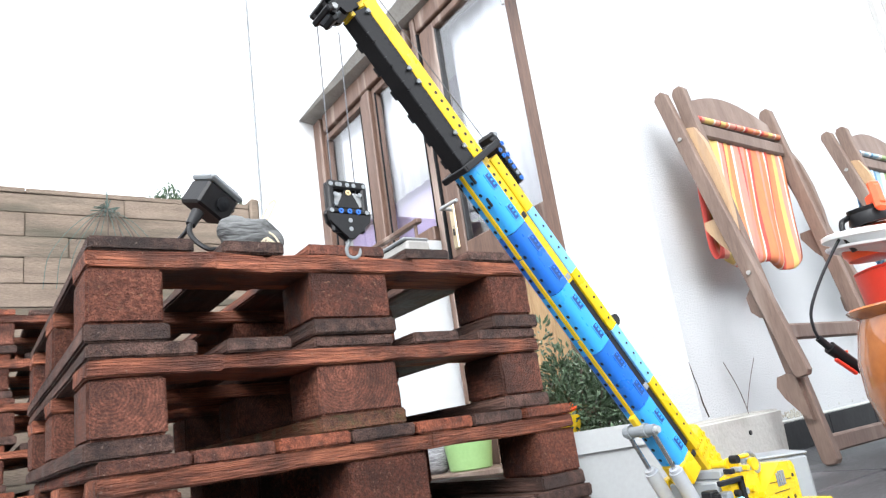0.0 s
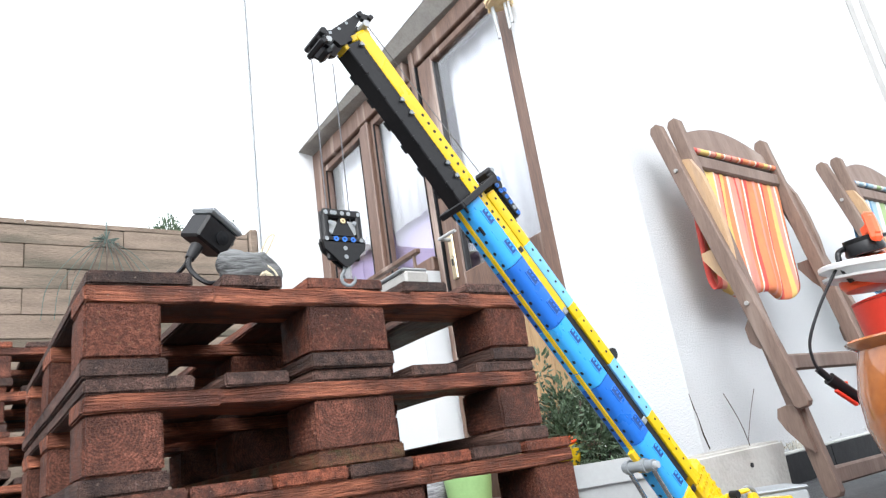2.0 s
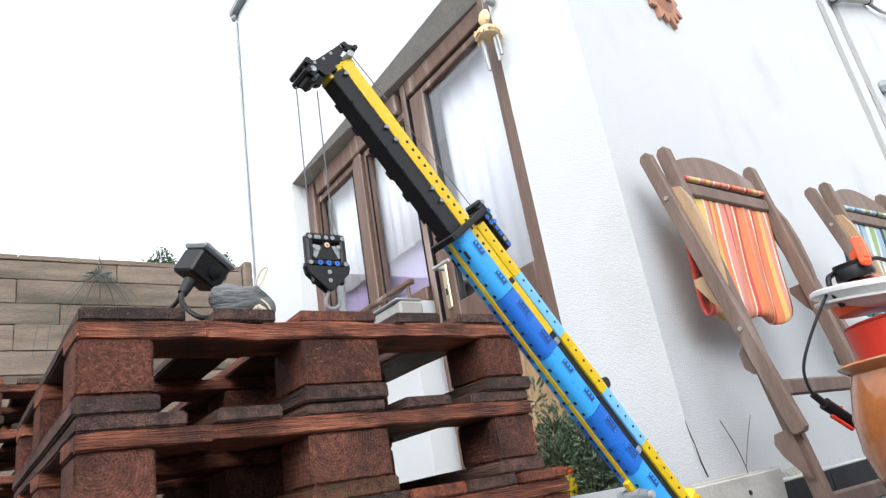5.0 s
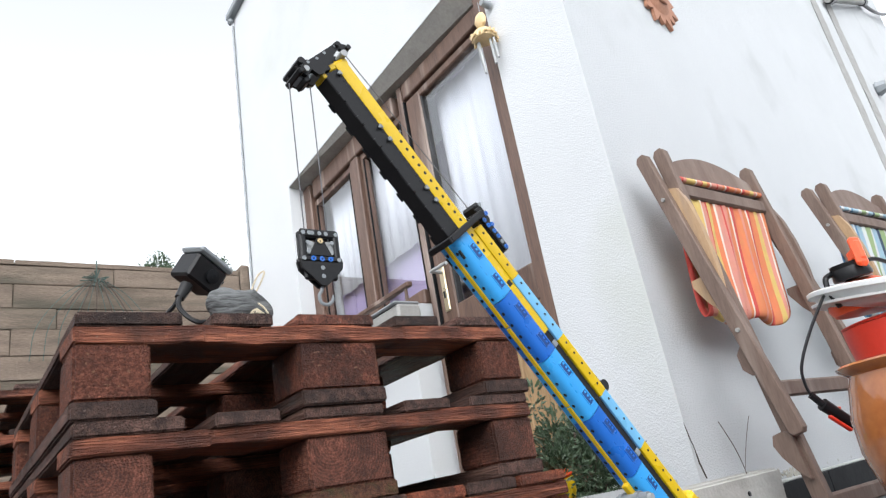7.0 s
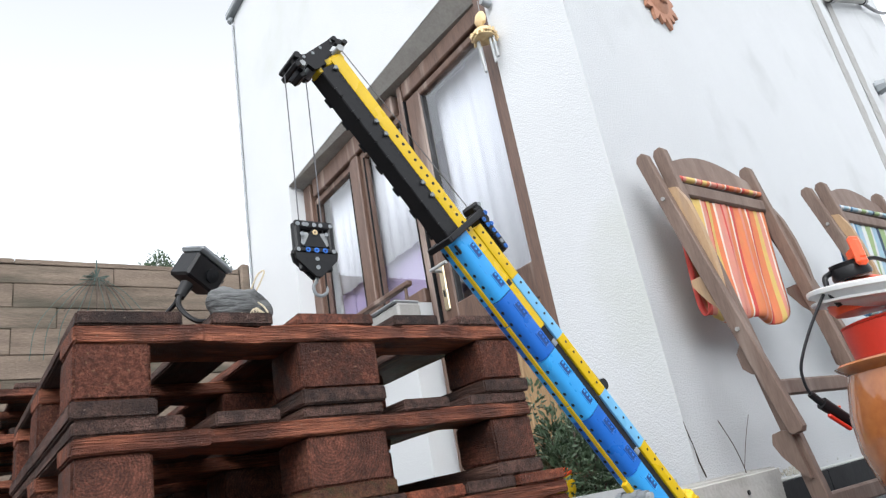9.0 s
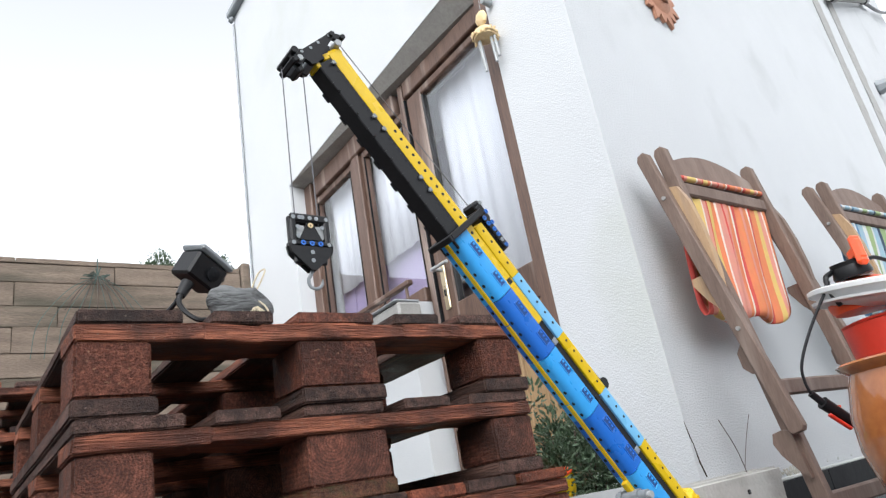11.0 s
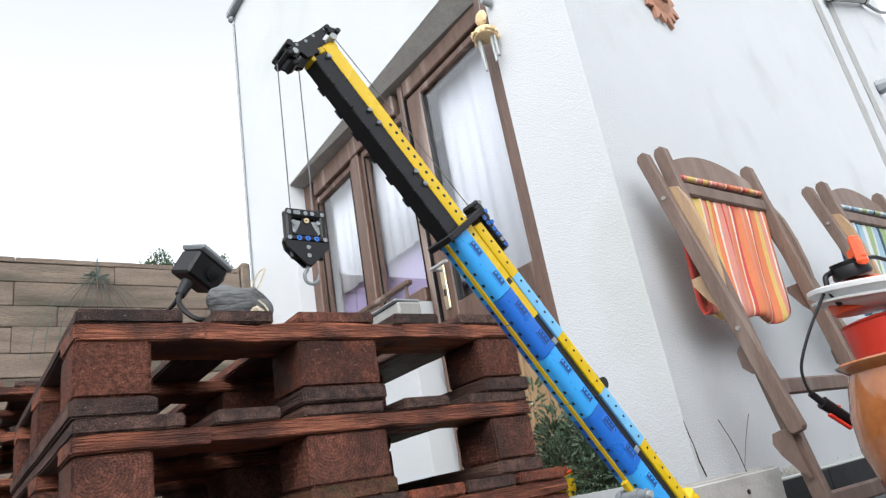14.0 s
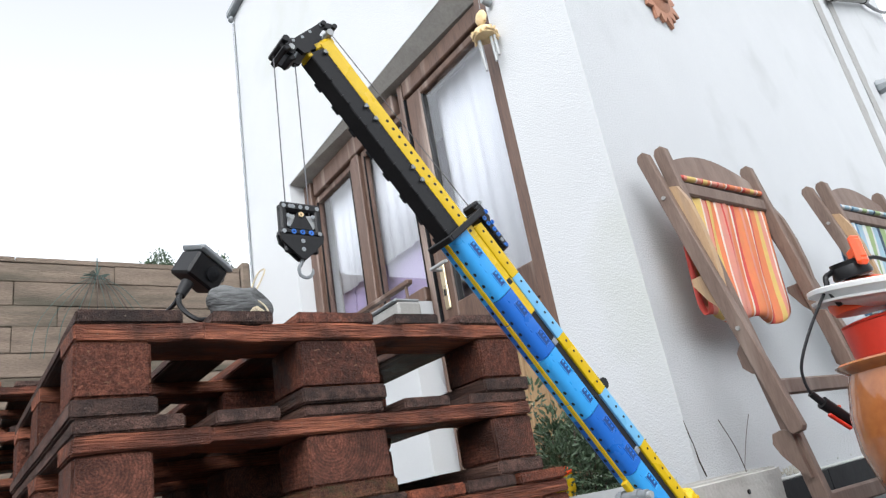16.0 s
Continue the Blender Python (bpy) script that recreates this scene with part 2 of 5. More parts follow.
def rod(bm, p, q, r, r2=None, n=10, mi=0):
    """A round bar from p to q."""
    p, q = Vector(p), Vector(q)
    d = q - p
    m = Matrix.Translation((p + q) / 2) @ d.to_track_quat("Z", "Y").to_matrix().to_4x4()
    out = bmesh.ops.create_cone(bm, cap_ends=True, segments=n, radius1=r, radius2=r if r2 is None else r2, depth=d.length, matrix=m)
    for f in {f for v in out["verts"] for f in v.link_faces}:
        f.material_index = mi
    return bm


def tube(bm, pts, r, n=6, mi=0):
    """A round cord along a line of points."""
    pts = [Vector(p) for p in pts]
    last, up = None, Vector((0.3, 0.2, 0.93))
    for i, p in enumerate(pts):
        d = (pts[min(i + 1, len(pts) - 1)] - pts[max(i - 1, 0)]).normalized()
        u = d.cross(up).normalized()
        w = d.cross(u)
        k = r[i] if isinstance(r, (list, tuple)) else r
        ring = [bm.verts.new(p + (u * math.cos(6.2832 * j / n) + w * math.sin(6.2832 * j / n)) * k) for j in range(n)]
        if last:
            for j in range(n):
                bm.faces.new((last[j], last[(j + 1) % n], ring[(j + 1) % n], ring[j])).material_index = mi
        else:
            bm.faces.new(ring).material_index = mi
        last = ring
    bm.faces.new(last[::-1]).material_index = mi
    return bm


def bend(pts, k=8):
    """A smooth line through a few points."""
    p = [Vector(q) for q in pts]
    p = [p[0] * 2 - p[1], *p, p[-1] * 2 - p[-2]]
    out = []
    for a, b, c, d in zip(p, p[1:], p[2:], p[3:]):
        for i in range(k):
            s = i / k
            out.append(0.5 * (2 * b + (c - a) * s + (2 * a - 5 * b + 4 * c - d) * s * s + (3 * b - a - 3 * c + d) * s ** 3))
    return out + [p[-2]]


def lathe(bm, profile, n=32, mi=0, m=None):
    """A turned body: (radius, height) pairs round z."""
    rows = [[bm.verts.new((r * math.cos(6.28318 * j / n), r * math.sin(6.28318 * j / n), z)) for j in range(n)] for r, z in profile]
    for a, b in zip(rows, rows[1:]):
        for j in range(n):
            bm.faces.new((a[j], a[(j + 1) % n], b[(j + 1) % n], b[j])).material_index = mi
    for ring in (rows[0][::-1], rows[-1]):
        bm.faces.new(ring).material_index = mi
    if m is not None:
        bmesh.ops.transform(bm, matrix=m, verts=[v for r in rows for v in r])
    return bm


def plate(bm, outline, y0, y1, mi=0, m=None):
    """A flat board of a given outline in x and z, between two values of y."""
    a = [bm.verts.new((x, y0, z)) for x, z in outline]
    b = [bm.verts.new((x, y1, z)) for x, z in outline]
    fs = [bm.faces.new(a), bm.faces.new(b[::-1])]
    k = len(a)
    fs += [bm.faces.new((a[i], b[i], b[(i + 1) % k], a[(i + 1) % k])) for i in range(k)]
    for f in fs:
        f.material_index = mi
    if m is not None:
        bmesh.ops.transform(bm, matrix=m, verts=a + b)
    return bm


B = bmesh.new

# ---- more materials ----
M.update({
    "lilac": material("lilac_wall_paint", (0.46, 0.38, 0.60), (0.40, 0.33, 0.54), 3, rough=0.8, fine=60, bump=0.1),
    "net": material("white_curtain_cloth", (0.78, 0.79, 0.82), (0.68, 0.69, 0.74), 5, stretch=(1, 3, 0.2), rough=0.9, fine=30, bump=0.1),
    "brass": material("pale_brass", (0.72, 0.62, 0.42), (0.6, 0.5, 0.33), 9, rough=0.3, fine=90, bump=0.05, metal=0.8),
    "terracotta": material("terracotta", (0.42, 0.21, 0.13), (0.30, 0.14, 0.085), 9, rough=0.75, fine=90, bump=0.3, stain=(0.5, 0.36, 0.28), stain_at=0.6),
    "glazed": material("glazed_brown_clay", (0.42, 0.15, 0.045), (0.27, 0.085, 0.03), 5, rough=0.12, fine=60, bump=0.08, coat=0.6, stain=(0.45, 0.27, 0.13), stain_at=0.6),
    "orange": material("orange_plastic", (0.85, 0.10, 0.025), (0.78, 0.085, 0.02), 12, rough=0.35, fine=120, bump=0.03),
    "red": material("red_plastic", (0.62, 0.04, 0.02), (0.55, 0.035, 0.018), 12, rough=0.4, fine=120, bump=0.03),
    "green": material("green_plastic", (0.31, 0.50, 0.21), (0.27, 0.44, 0.18), 9, rough=0.4, fine=90, bump=0.03),
    "leaf": material("shrub_leaf", (0.045, 0.085, 0.040), (0.12, 0.165, 0.105), 30, rough=0.45, fine=200, bump=0.1),
    "soil": material("dark_soil", (0.035, 0.025, 0.018), (0.06, 0.045, 0.03), 60, rough=0.95, fine=250, bump=0.8),
    "twig": material("bare_twig", (0.07, 0.05, 0.04), (0.12, 0.09, 0.075), 60, rough=0.9, fine=250, bump=0.4),
    "stone": material("banded_grey_stone", (0.16, 0.165, 0.165), (0.06, 0.062, 0.062), 26, stretch=(0.35, 1, 2.5), rough=0.8, fine=120, bump=0.8, spread=0.2, stain=(0.24, 0.25, 0.25), stain_at=0.6),
    "string": material("natural_string", (0.68, 0.60, 0.44), (0.5, 0.43, 0.3), 200, rough=0.9, fine=700, bump=0.4),
    "wire": material("green_wire", (0.075, 0.115, 0.10), (0.05, 0.08, 0.07), 90, rough=0.6, fine=300, bump=0.2),
    "gold": material("chime_ornament", (0.74, 0.58, 0.34), (0.66, 0.46, 0.22), 40, rough=0.5, fine=150, bump=0.2),
    "plank": material("bare_deal", (0.40, 0.27, 0.14), (0.28, 0.17, 0.085), 22, stretch=(1, 1, 0.12), rough=0.6, fine=200, bump=0.5, depth=0.002),
    "bag": material("striped_sack", (0.32, 0.32, 0.33), (0.10, 0.10, 0.11), 25, stretch=(0.3, 0.3, 3), rough=0.6, fine=150, bump=0.2, spread=0.15),
    "grey_paint": material("grey_pipe_paint", (0.34, 0.335, 0.32), (0.27, 0.265, 0.25), 14, rough=0.7, fine=90, bump=0.3),
    "trough": material("old_white_stone", (0.50, 0.495, 0.465), (0.42, 0.415, 0.385), 6, rough=0.75, fine=80, bump=0.6, stain=(0.30, 0.285, 0.25), stain_at=0.58),
    "grime": material("lichen_grime", (0.40, 0.38, 0.30), (0.55, 0.54, 0.49), 40, rough=0.95, fine=220, bump=0.8, spread=0.25),
    "brown_y": timber("dark_red_board", (0.30, 0.108, 0.066), (0.098, 0.040, 0.030), (0.038, 0.022, 0.018), 1, blotch_at=0.51),
    "moss": timber("mossy_wood", (0.18, 0.080, 0.045), (0.070, 0.032, 0.022), (0.060, 0.060, 0.016), 1, blotch=26, blotch_at=0.56, speck=(0.12, 0.12, 0.04)),
})
glass = bpy.data.materials.new("window_glass")
glass.use_nodes = True
gn = glass.node_tree
clear, gloss, blend = gn.nodes.new("ShaderNodeBsdfTransparent"), gn.nodes.new("ShaderNodeBsdfGlossy"), gn.nodes.new("ShaderNodeMixShader")
face, curve, lift = gn.nodes.new("ShaderNodeLayerWeight"), gn.nodes.new("ShaderNodeMath"), gn.nodes.new("ShaderNodeMath")
curve.operation, lift.operation = "POWER", "MULTIPLY_ADD"
curve.inputs[1].default_value, lift.inputs[1].default_value, lift.inputs[2].default_value = 2.0, 0.55, 0.05
gloss.inputs["Roughness"].default_value = 0.02
clear.inputs["Color"].default_value = (0.96, 0.97, 0.98, 1)
gn.links.new(face.outputs["Facing"], curve.inputs[0])
gn.links.new(curve.outputs[0], lift.inputs[0])
gn.links.new(lift.outputs[0], blend.inputs[0])
gn.links.new(clear.outputs[0], blend.inputs[1])
gn.links.new(gloss.outputs[0], blend.inputs[2])
gn.links.new(blend.outputs[0], gn.nodes["Material Output"].inputs["Surface"])
M["glass"] = glass


def stripes(name, colours, period, axis=0):
    """Woven stripes of uneven width across the cloth, faded and creased."""
    m = material(name, (0.5, 0.5, 0.5), (0.5, 0.5, 0.5), 10, rough=0.85, fine=500, bump=0.25)
    t = m.node_tree
    bsdf = t.nodes["Principled BSDF"]
    coord, split, turn, ramp = (t.nodes.new("ShaderNode" + k) for k in ("TexCoord", "SeparateXYZ", "Math", "ValToRGB"))
    t.links.new(coord.outputs["Object"], split.inputs[0])
    turn.operation = "MULTIPLY"
    turn.inputs[1].default_value = 1 / period
    t.links.new(split.outputs[axis], turn.inputs[0])
    wrap = t.nodes.new("ShaderNodeMath")
    wrap.operation = "FRACT"
    t.links.new(turn.outputs[0], wrap.inputs[0])
    t.links.new(wrap.outputs[0], ramp.inputs[0])
    r = ramp.color_ramp
    r.interpolation = "CONSTANT"
    while len(r.elements) < len(colours):
        r.elements.new(0.5)
    for e, (at, c) in zip(r.elements, colours):
        e.position, e.color = at, (*c, 1)
    fade, mix = t.nodes.new("ShaderNodeTexNoise"), t.nodes.new("ShaderNodeMix")
    fade.inputs["Scale"].default_value = 14
    mix.data_type, mix.blend_type = "RGBA", "MULTIPLY"
    mix.inputs[0].default_value = 0.25
    t.links.new(ramp.outputs[0], mix.inputs[6])
    t.links.new(fade.outputs["Color"], mix.inputs[7])
    t.links.new(mix.outputs[2], bsdf.inputs["Base Color"])
    return m


RD, OR, YE, WH, PK = (0.62, 0.09, 0.07), (0.72, 0.23, 0.10), (0.70, 0.50, 0.16), (0.78, 0.70, 0.60), (0.70, 0.29, 0.22)
BANDS = (RD, PK, YE, YE, WH, PK, RD, YE, OR, WH, PK, RD, PK, OR, WH, RD, OR, PK, OR, WH, RD, OR, YE, PK, WH, OR, RD, YE)
WIDE = (4, 2, 4, 2, 1, 3, 1, 3, 2, 1, 4, 1, 3, 2, 1, 2, 4, 2, 3, 1, 2, 4, 3, 2, 1, 3, 2, 3)
M["warm_stripes"] = stripes("orange_striped_canvas", [(sum(WIDE[:k]) / sum(WIDE), c) for k, c in enumerate(BANDS)], 0.52)
BL, SK, GR, CR, NV = (0.12, 0.26, 0.42), (0.35, 0.50, 0.60), (0.32, 0.42, 0.20), (0.68, 0.70, 0.68), (0.05, 0.08, 0.13)
M["cool_stripes"] = stripes("blue_green_striped_canvas", [(0, BL), (0.05, CR), (0.09, SK), (0.16, CR), (0.19, BL), (0.22, SK), (0.30, CR), (0.35, GR), (0.42, CR), (0.45, SK), (0.52, NV), (0.55, GR), (0.63, CR), (0.68, SK), (0.76, BL), (0.80, CR), (0.86, GR), (0.93, SK)], 0.58)


# ---- the setting ----
def setting(name, bm, mat, label, category, m=None):
    return tagged(part(name, bm, mat, m=m), label, category, kind="structure")


ground = setting("ground", box(B(), (-60, -60, -0.2), (60, 60, -0.004)), "slate", "dark wet slate paving of the yard", "ground")
XA, YC = 1.5, 0.169           # window wall and its near corner
TOP = 4.02                    # top of the window wall
OY0, OY1, OZ = 0.535, 2.495, 2.182   # opening: near side, far side, head
SILL = 1.06
# wall with the window and door: pieces round the opening
w = B()
corner = [[w.verts.new((x, y, z)) for x, y in ((XA, YC), (XA + 0.3, YC + 0.05), (XA + 0.3, OY0), (XA, OY0))] for z in (0, TOP)]
for k in range(4):
    w.faces.new((corner[0][k], corner[0][(k + 1) % 4], corner[1][(k + 1) % 4], corner[1][k]))
w.faces.new(corner[0][::-1])
w.faces.new(corner[1])
box(w, (XA, OY1, 0), (XA + 0.3, 3.2, TOP))
HEAD = ((OY0, 2.252), (OY1, OZ))   # the head of the opening rises towards the door
plate(w, [(OY0, HEAD[0][1]), (OY1, OZ), (OY1, TOP), (OY0, TOP)], -XA - 0.3, -XA, 0, pose(0, 0, 0, 0, 0, 90))
box(w, (XA, 1.40, 0), (XA + 0.3, OY1, SILL - 0.002))
setting("wall_west", w, "plaster", "white rendered house wall with a wide window and door opening", "wall")
# soffit: its underside shade is put into the grey colour
w = B()
ends = [[w.verts.new((x, y, z)) for x, z in ((XA + 0.003, zt - 0.002), (XA + 0.12, zt - 0.002), (XA + 0.12, OZ - 0.014), (XA + 0.092, OZ - 0.014))] for y, zt in ((OY0 + 0.002, HEAD[0][1]), (OY1 - 0.002, OZ))]
for k in range(4):
    w.faces.new((ends[0][k], ends[0][(k + 1) % 4], ends[1][(k + 1) % 4], ends[1][k]))
w.faces.new(ends[0])
w.faces.new(ends[1][::-1])
setting("trim", w, "lintel", "soffit over the window, coloured grey for its shade", "trim")
setting("roof_edge", box(box(B(), (XA - 0.05, YC, TOP), (XA + 0.3, 3.24, TOP + 0.06), 0.01), (XA - 0.045, 3.17, TOP - 0.05), (XA - 0.005, 3.23, TOP - 0.002), 0.015), "pale_grey", "pale grey capping along the roof edge", "trim")
setting("trim_corner", tube(B(), [(XA - 0.012, 3.19, 0), (XA - 0.012, 3.19, TOP - 0.07)], 0.008, 8), "pale_grey", "thin grey cable along the house corner", "trim")
WB = pose(XA, YC, 0, 0, 0, 8)  # frame of the rough wall: x along it, -y out of it
w = B()
ends = [[w.verts.new((x, y, z)) for x, y in ((0, 0), (9, 0), (9, 0.3), (0.05, 0.3))] for z in (0, 6.2)]
for k in range(4):
    w.faces.new((ends[0][k], ends[0][(k + 1) % 4], ends[1][(k + 1) % 4], ends[1][k]))
w.faces.new(ends[0][::-1])
w.faces.new(ends[1])
wall_b = setting("wall_south", w, "pebble", "rough white pebble-dashed house wall", "wall", WB)
setting("wall_back", box(B(), (XA + 0.3, 3.2, 0), (7, 3.5, TOP)), "plaster", "plain white house wall", "wall")
setting("ceiling", box(B(), (XA + 0.3, 0.9, TOP - 0.06), (4.8, 3.2, TOP)), "plaster", "plain white ceiling", "ceiling")
# lilac room behind the glass
setting("wall_inner", box(B(), (2.6, 0.5, 0), (2.7, 3.2, 2.6)), "lilac", "lilac painted inner wall behind the window", "wall")
setting("floor_inner", box(B(), (XA + 0.3, 0.55, 0.0), (2.6, 3.2, 0.04)), "plank", "plain boarded room floor", "floor")

# out of view, added to cut low sky light and bounce some back
setting("wall_yard_south", box(B(), (-6.2, -5.6, 0), (9.5, -5.4, 1.9)), "plaster", "unseen white wall added to block and bounce light", "wall")
setting("wall_yard_west", box(B(), (-6.2, -5.4, 0), (-6.0, 3.4, 1.7)), "plaster", "unseen white wall added to block and bounce light", "wall")

# skirting tiles along the rough wall
for i in range(6):
    t = part("tile", box(B(), (0.002, -0.012, 0.0), (0.498, -0.001, 0.088), 0.002), "skirting", wall_b, m=Matrix.Translation((0.5 * i - 0.12, 0, 0)))
part("mortar_bed", box(B(), (0, -0.006, 0.0885), (3.0, -0.0005, 0.098), 0.002), "ceramic", wall_b, "pale mortar line over the tiles")
# moss and flaking along the foot of the wall
bm = B()
for i in range(34):
    x, s = random.uniform(0.2, 2.6), random.uniform(0.004, 0.016)
    plate(bm, [(x + s * math.cos(k) * random.uniform(0.6, 1.2), 0.112 + 0.8 * s * math.sin(k) * random.uniform(0.5, 1.1)) for k in (0, 0.9, 1.8, 2.7, 3.6, 4.5, 5.4)], -0.003, -0.0008)
grime = B()
for i in range(60):
    c = random.choice((0.30, 0.36, 0.50, 0.55, 0.62, 0.66))
    x, z, s = c + random.uniform(-0.035, 0.035), 0.103 + abs(random.gauss(0, 0.014)), random.uniform(0.003, 0.011)
    d = random.uniform(-0.0024, -0.0016)
    plate(grime, [(x + s * math.cos(k) * random.uniform(0.6, 1.3), z + s * math.sin(k) * random.uniform(0.5, 1.2)) for k in (0, 0.8, 1.6, 2.4, 3.2, 4.0, 4.8, 5.6)], d, -0.0006)
tagged(part("grime", grime, "grime", wall_b, "grey-green lichen along the foot of the wall"), kind="stuff")
tagged(part("flaking", bm, "ceramic", wall_b, "grey flaking patches above the tiles"), kind="stuff")
# crack by the corner
part("crack", tube(B(), [(-0.006, -0.002, 0.30), (0.002, -0.002, 0.26), (0.012, -0.002, 0.235), (0.018, -0.002, 0.19), (0.034, -0.002, 0.15)], [0.0008, 0.0018, 0.001, 0.0022, 0.002], 5), "soil", wall_b, "dark crack in the render")

# paving slabs, nearest stretch
def slab(x0, y0, x1, y1):
    return part("slab", box(B(), (x0 + 0.003, y0 + 0.003, -0.03), (x1 - 0.003, y1 - 0.003, random.uniform(-0.001, 0.001)), 0.003), "slate", ground)


for i in range(9):
    y = -1.6 + 0.45 * i
    x = -1.2 + (0.3 if i % 2 else 0)
    while x < 3.2:
        l = random.choice((0.45, 0.6, 0.6))
        slab(x, y, x + l, y + 0.45)
        x += l

# ---- window and door in the opening ----
FX = XA + 0.09                # outer face of the joinery


def bar(y0, y1, z0, z1, x0=0.0, x1=0.06, bev=0.006, bm=None):
    return box(bm or B(), (FX + x0, y0, z0), (FX + x1, y1, z1), bev)


win = tagged(thing("window_1", "brown varnished timber window with two tall panes", "window"), kind="structure")
f = part("window_frame", bar(2.40, OY1 - 0.002, SILL, OZ - 0.015, 0.0, 0.09), "frame_wood", win)
part("head", bar(1.40, 2.36, 2.05, OZ - 0.015, 0.0, 0.09), "frame_wood", win)
part("mullion", bar(1.815, 1.895, SILL, 2.05, 0.006, 0.08), "frame_wood", win)
part("bottom_rail", bar(1.40, 2.36, SILL, SILL + 0.07, 0.01, 0.08), "frame_wood", win)
for a, b in ((1.905, 2.40), (1.35, 1.805)):
    s = part("sash", bar(a, a + 0.03, 1.12, 2.05, 0.022, 0.065, 0.004), "frame_wood", win)
    part("stile", bar(b - 0.03, b, 1.12, 2.05, 0.025, 0.065, 0.004), "frame_wood", win)
    part("top_rail", bar(a + 0.03, b - 0.03, 2.01, 2.05, 0.025, 0.065, 0.004), "frame_wood", win)
    part("bead", bar(a + 0.03, a + 0.042, 1.12, 2.01, 0.032, 0.06, 0.003), "black", win, "dark glazing bead")
    # solid black strips paint the shade between mullion and sash
    part("groove", bar(a + 0.031, a + 0.036, 1.12, 2.01, 0.020, 0.03, 0.001), "skirting", win, "black strip that paints the shade of a joint")
    part("groove", bar(b - 0.036, b - 0.031, 1.12, 2.01, 0.020, 0.03, 0.001), "skirting", win, "black strip that paints the shade of a joint")
    part("bottom_bead", bar(a + 0.03, b - 0.03, 1.12, 1.132, 0.032, 0.06, 0.003), "frame_wood", win)
    part("pane", box(B(), (FX + 0.045, a + 0.03, 1.12), (FX + 0.05, b - 0.03, 2.01)), "glass", win).visible_shadow = False
part("window_sill", box(B(), (XA - 0.05, 1.42, SILL - 0.045), (FX + 0.02, 2.47, SILL - 0.004), 0.006), "lintel", win, "grey painted sill")

bar_rail = thing("wooden_rail", "weathered dark wooden rail propped before the window", "rail")
part("rail_bar", box(B(), (XA - 0.055, 1.30, 1.10), (XA - 0.025, 1.86, 1.122), 0.004), "frame_wood", bar_rail)
for y in (1.33, 1.76):
    part("peg", box(B(), (XA - 0.046, y, 1.0345), (XA - 0.034, y + 0.014, 1.101), 0.002), "teak", bar_rail)
tray = thing("window_box", "pale grey window box on the sill", "window box")
part("trough", box(B(), (XA - 0.12, 1.30, 0.93), (XA - 0.001, 1.80, 1.02), 0.01), "grey_paint", tray)
part("rim", box(B(), (XA - 0.13, 1.305, 1.02), (XA - 0.001, 1.81, 1.034), 0.006), "pale_grey", tray)

door = tagged(thing("door_1", "brown varnished glazed timber door with a brass handle", "door"), kind="structure")
# solid black strip in place of the shaded gap beside the door
part("groove", bar(1.3005, 1.309, 0.06, 2.07, 0.004, 0.05, 0.001), "skirting", door, "black strip that paints the shade of a joint")
part("post", bar(1.31, 1.348, 0.04, OZ - 0.015, 0.0, 0.10), "frame_wood", door)
part("head", bar(OY0 + 0.03, 1.30, 2.075, OZ - 0.015, 0.0, 0.10), "frame_wood", door)
part("jamb", bar(OY0 + 0.002, OY0 + 0.07, 0.04, OZ - 0.015, -0.085, 0.10), "frame_wood", door)
part("stile", bar(1.185, 1.30, 0.06, 2.07, 0.015, 0.065), "frame_wood", door)
part("stile", bar(OY0 + 0.075, 0.665, 0.06, 2.07, 0.015, 0.065), "frame_wood", door)
part("top_rail", bar(0.665, 1.185, 2.03, 2.07, 0.015, 0.065), "frame_wood", door)
part("mid_rail", bar(0.665, 1.185, 0.84, 0.985, 0.015, 0.065), "frame_wood", door)
for i in range(5):
    part("panel_board", bar(0.667 + 0.1035 * i, 0.768 + 0.1035 * i, 0.1, 0.84, 0.022, 0.055, 0.005), "plank", door)
part("kick_rail", bar(0.665, 1.185, 0.06, 0.1, 0.015, 0.065), "frame_wood", door)
part("bead", bar(1.173, 1.185, 0.985, 2.03, 0.02, 0.05, 0.003), "black", door, "dark glazing bead")
part("pane", box(B(), (FX + 0.035, 0.665, 0.985), (FX + 0.04, 1.173, 2.03)), "glass", door).visible_shadow = False
hp = part("handle_plate", box(B(), (FX + 0.006, 1.225, 0.97), (FX + 0.016, 1.262, 1.19), 0.004), "brass", door, "pale brass plate")
part("handle", rod(rod(B(), (FX + 0.01, 1.244, 1.15), (FX - 0.045, 1.244, 1.15), 0.009), (FX - 0.045, 1.25, 1.15), (FX - 0.045, 1.13, 1.147), 0.008), "white", hp, "white lever")
part("keyhole", box(B(), (FX + 0.002, 1.239, 1.03), (FX + 0.007, 1.249, 1.06), 0.001), "black", hp)
part("threshold", box(B(), (XA - 0.02, OY0, 0.0), (FX + 0.1, 1.395, 0.04), 0.004), "lintel", door)

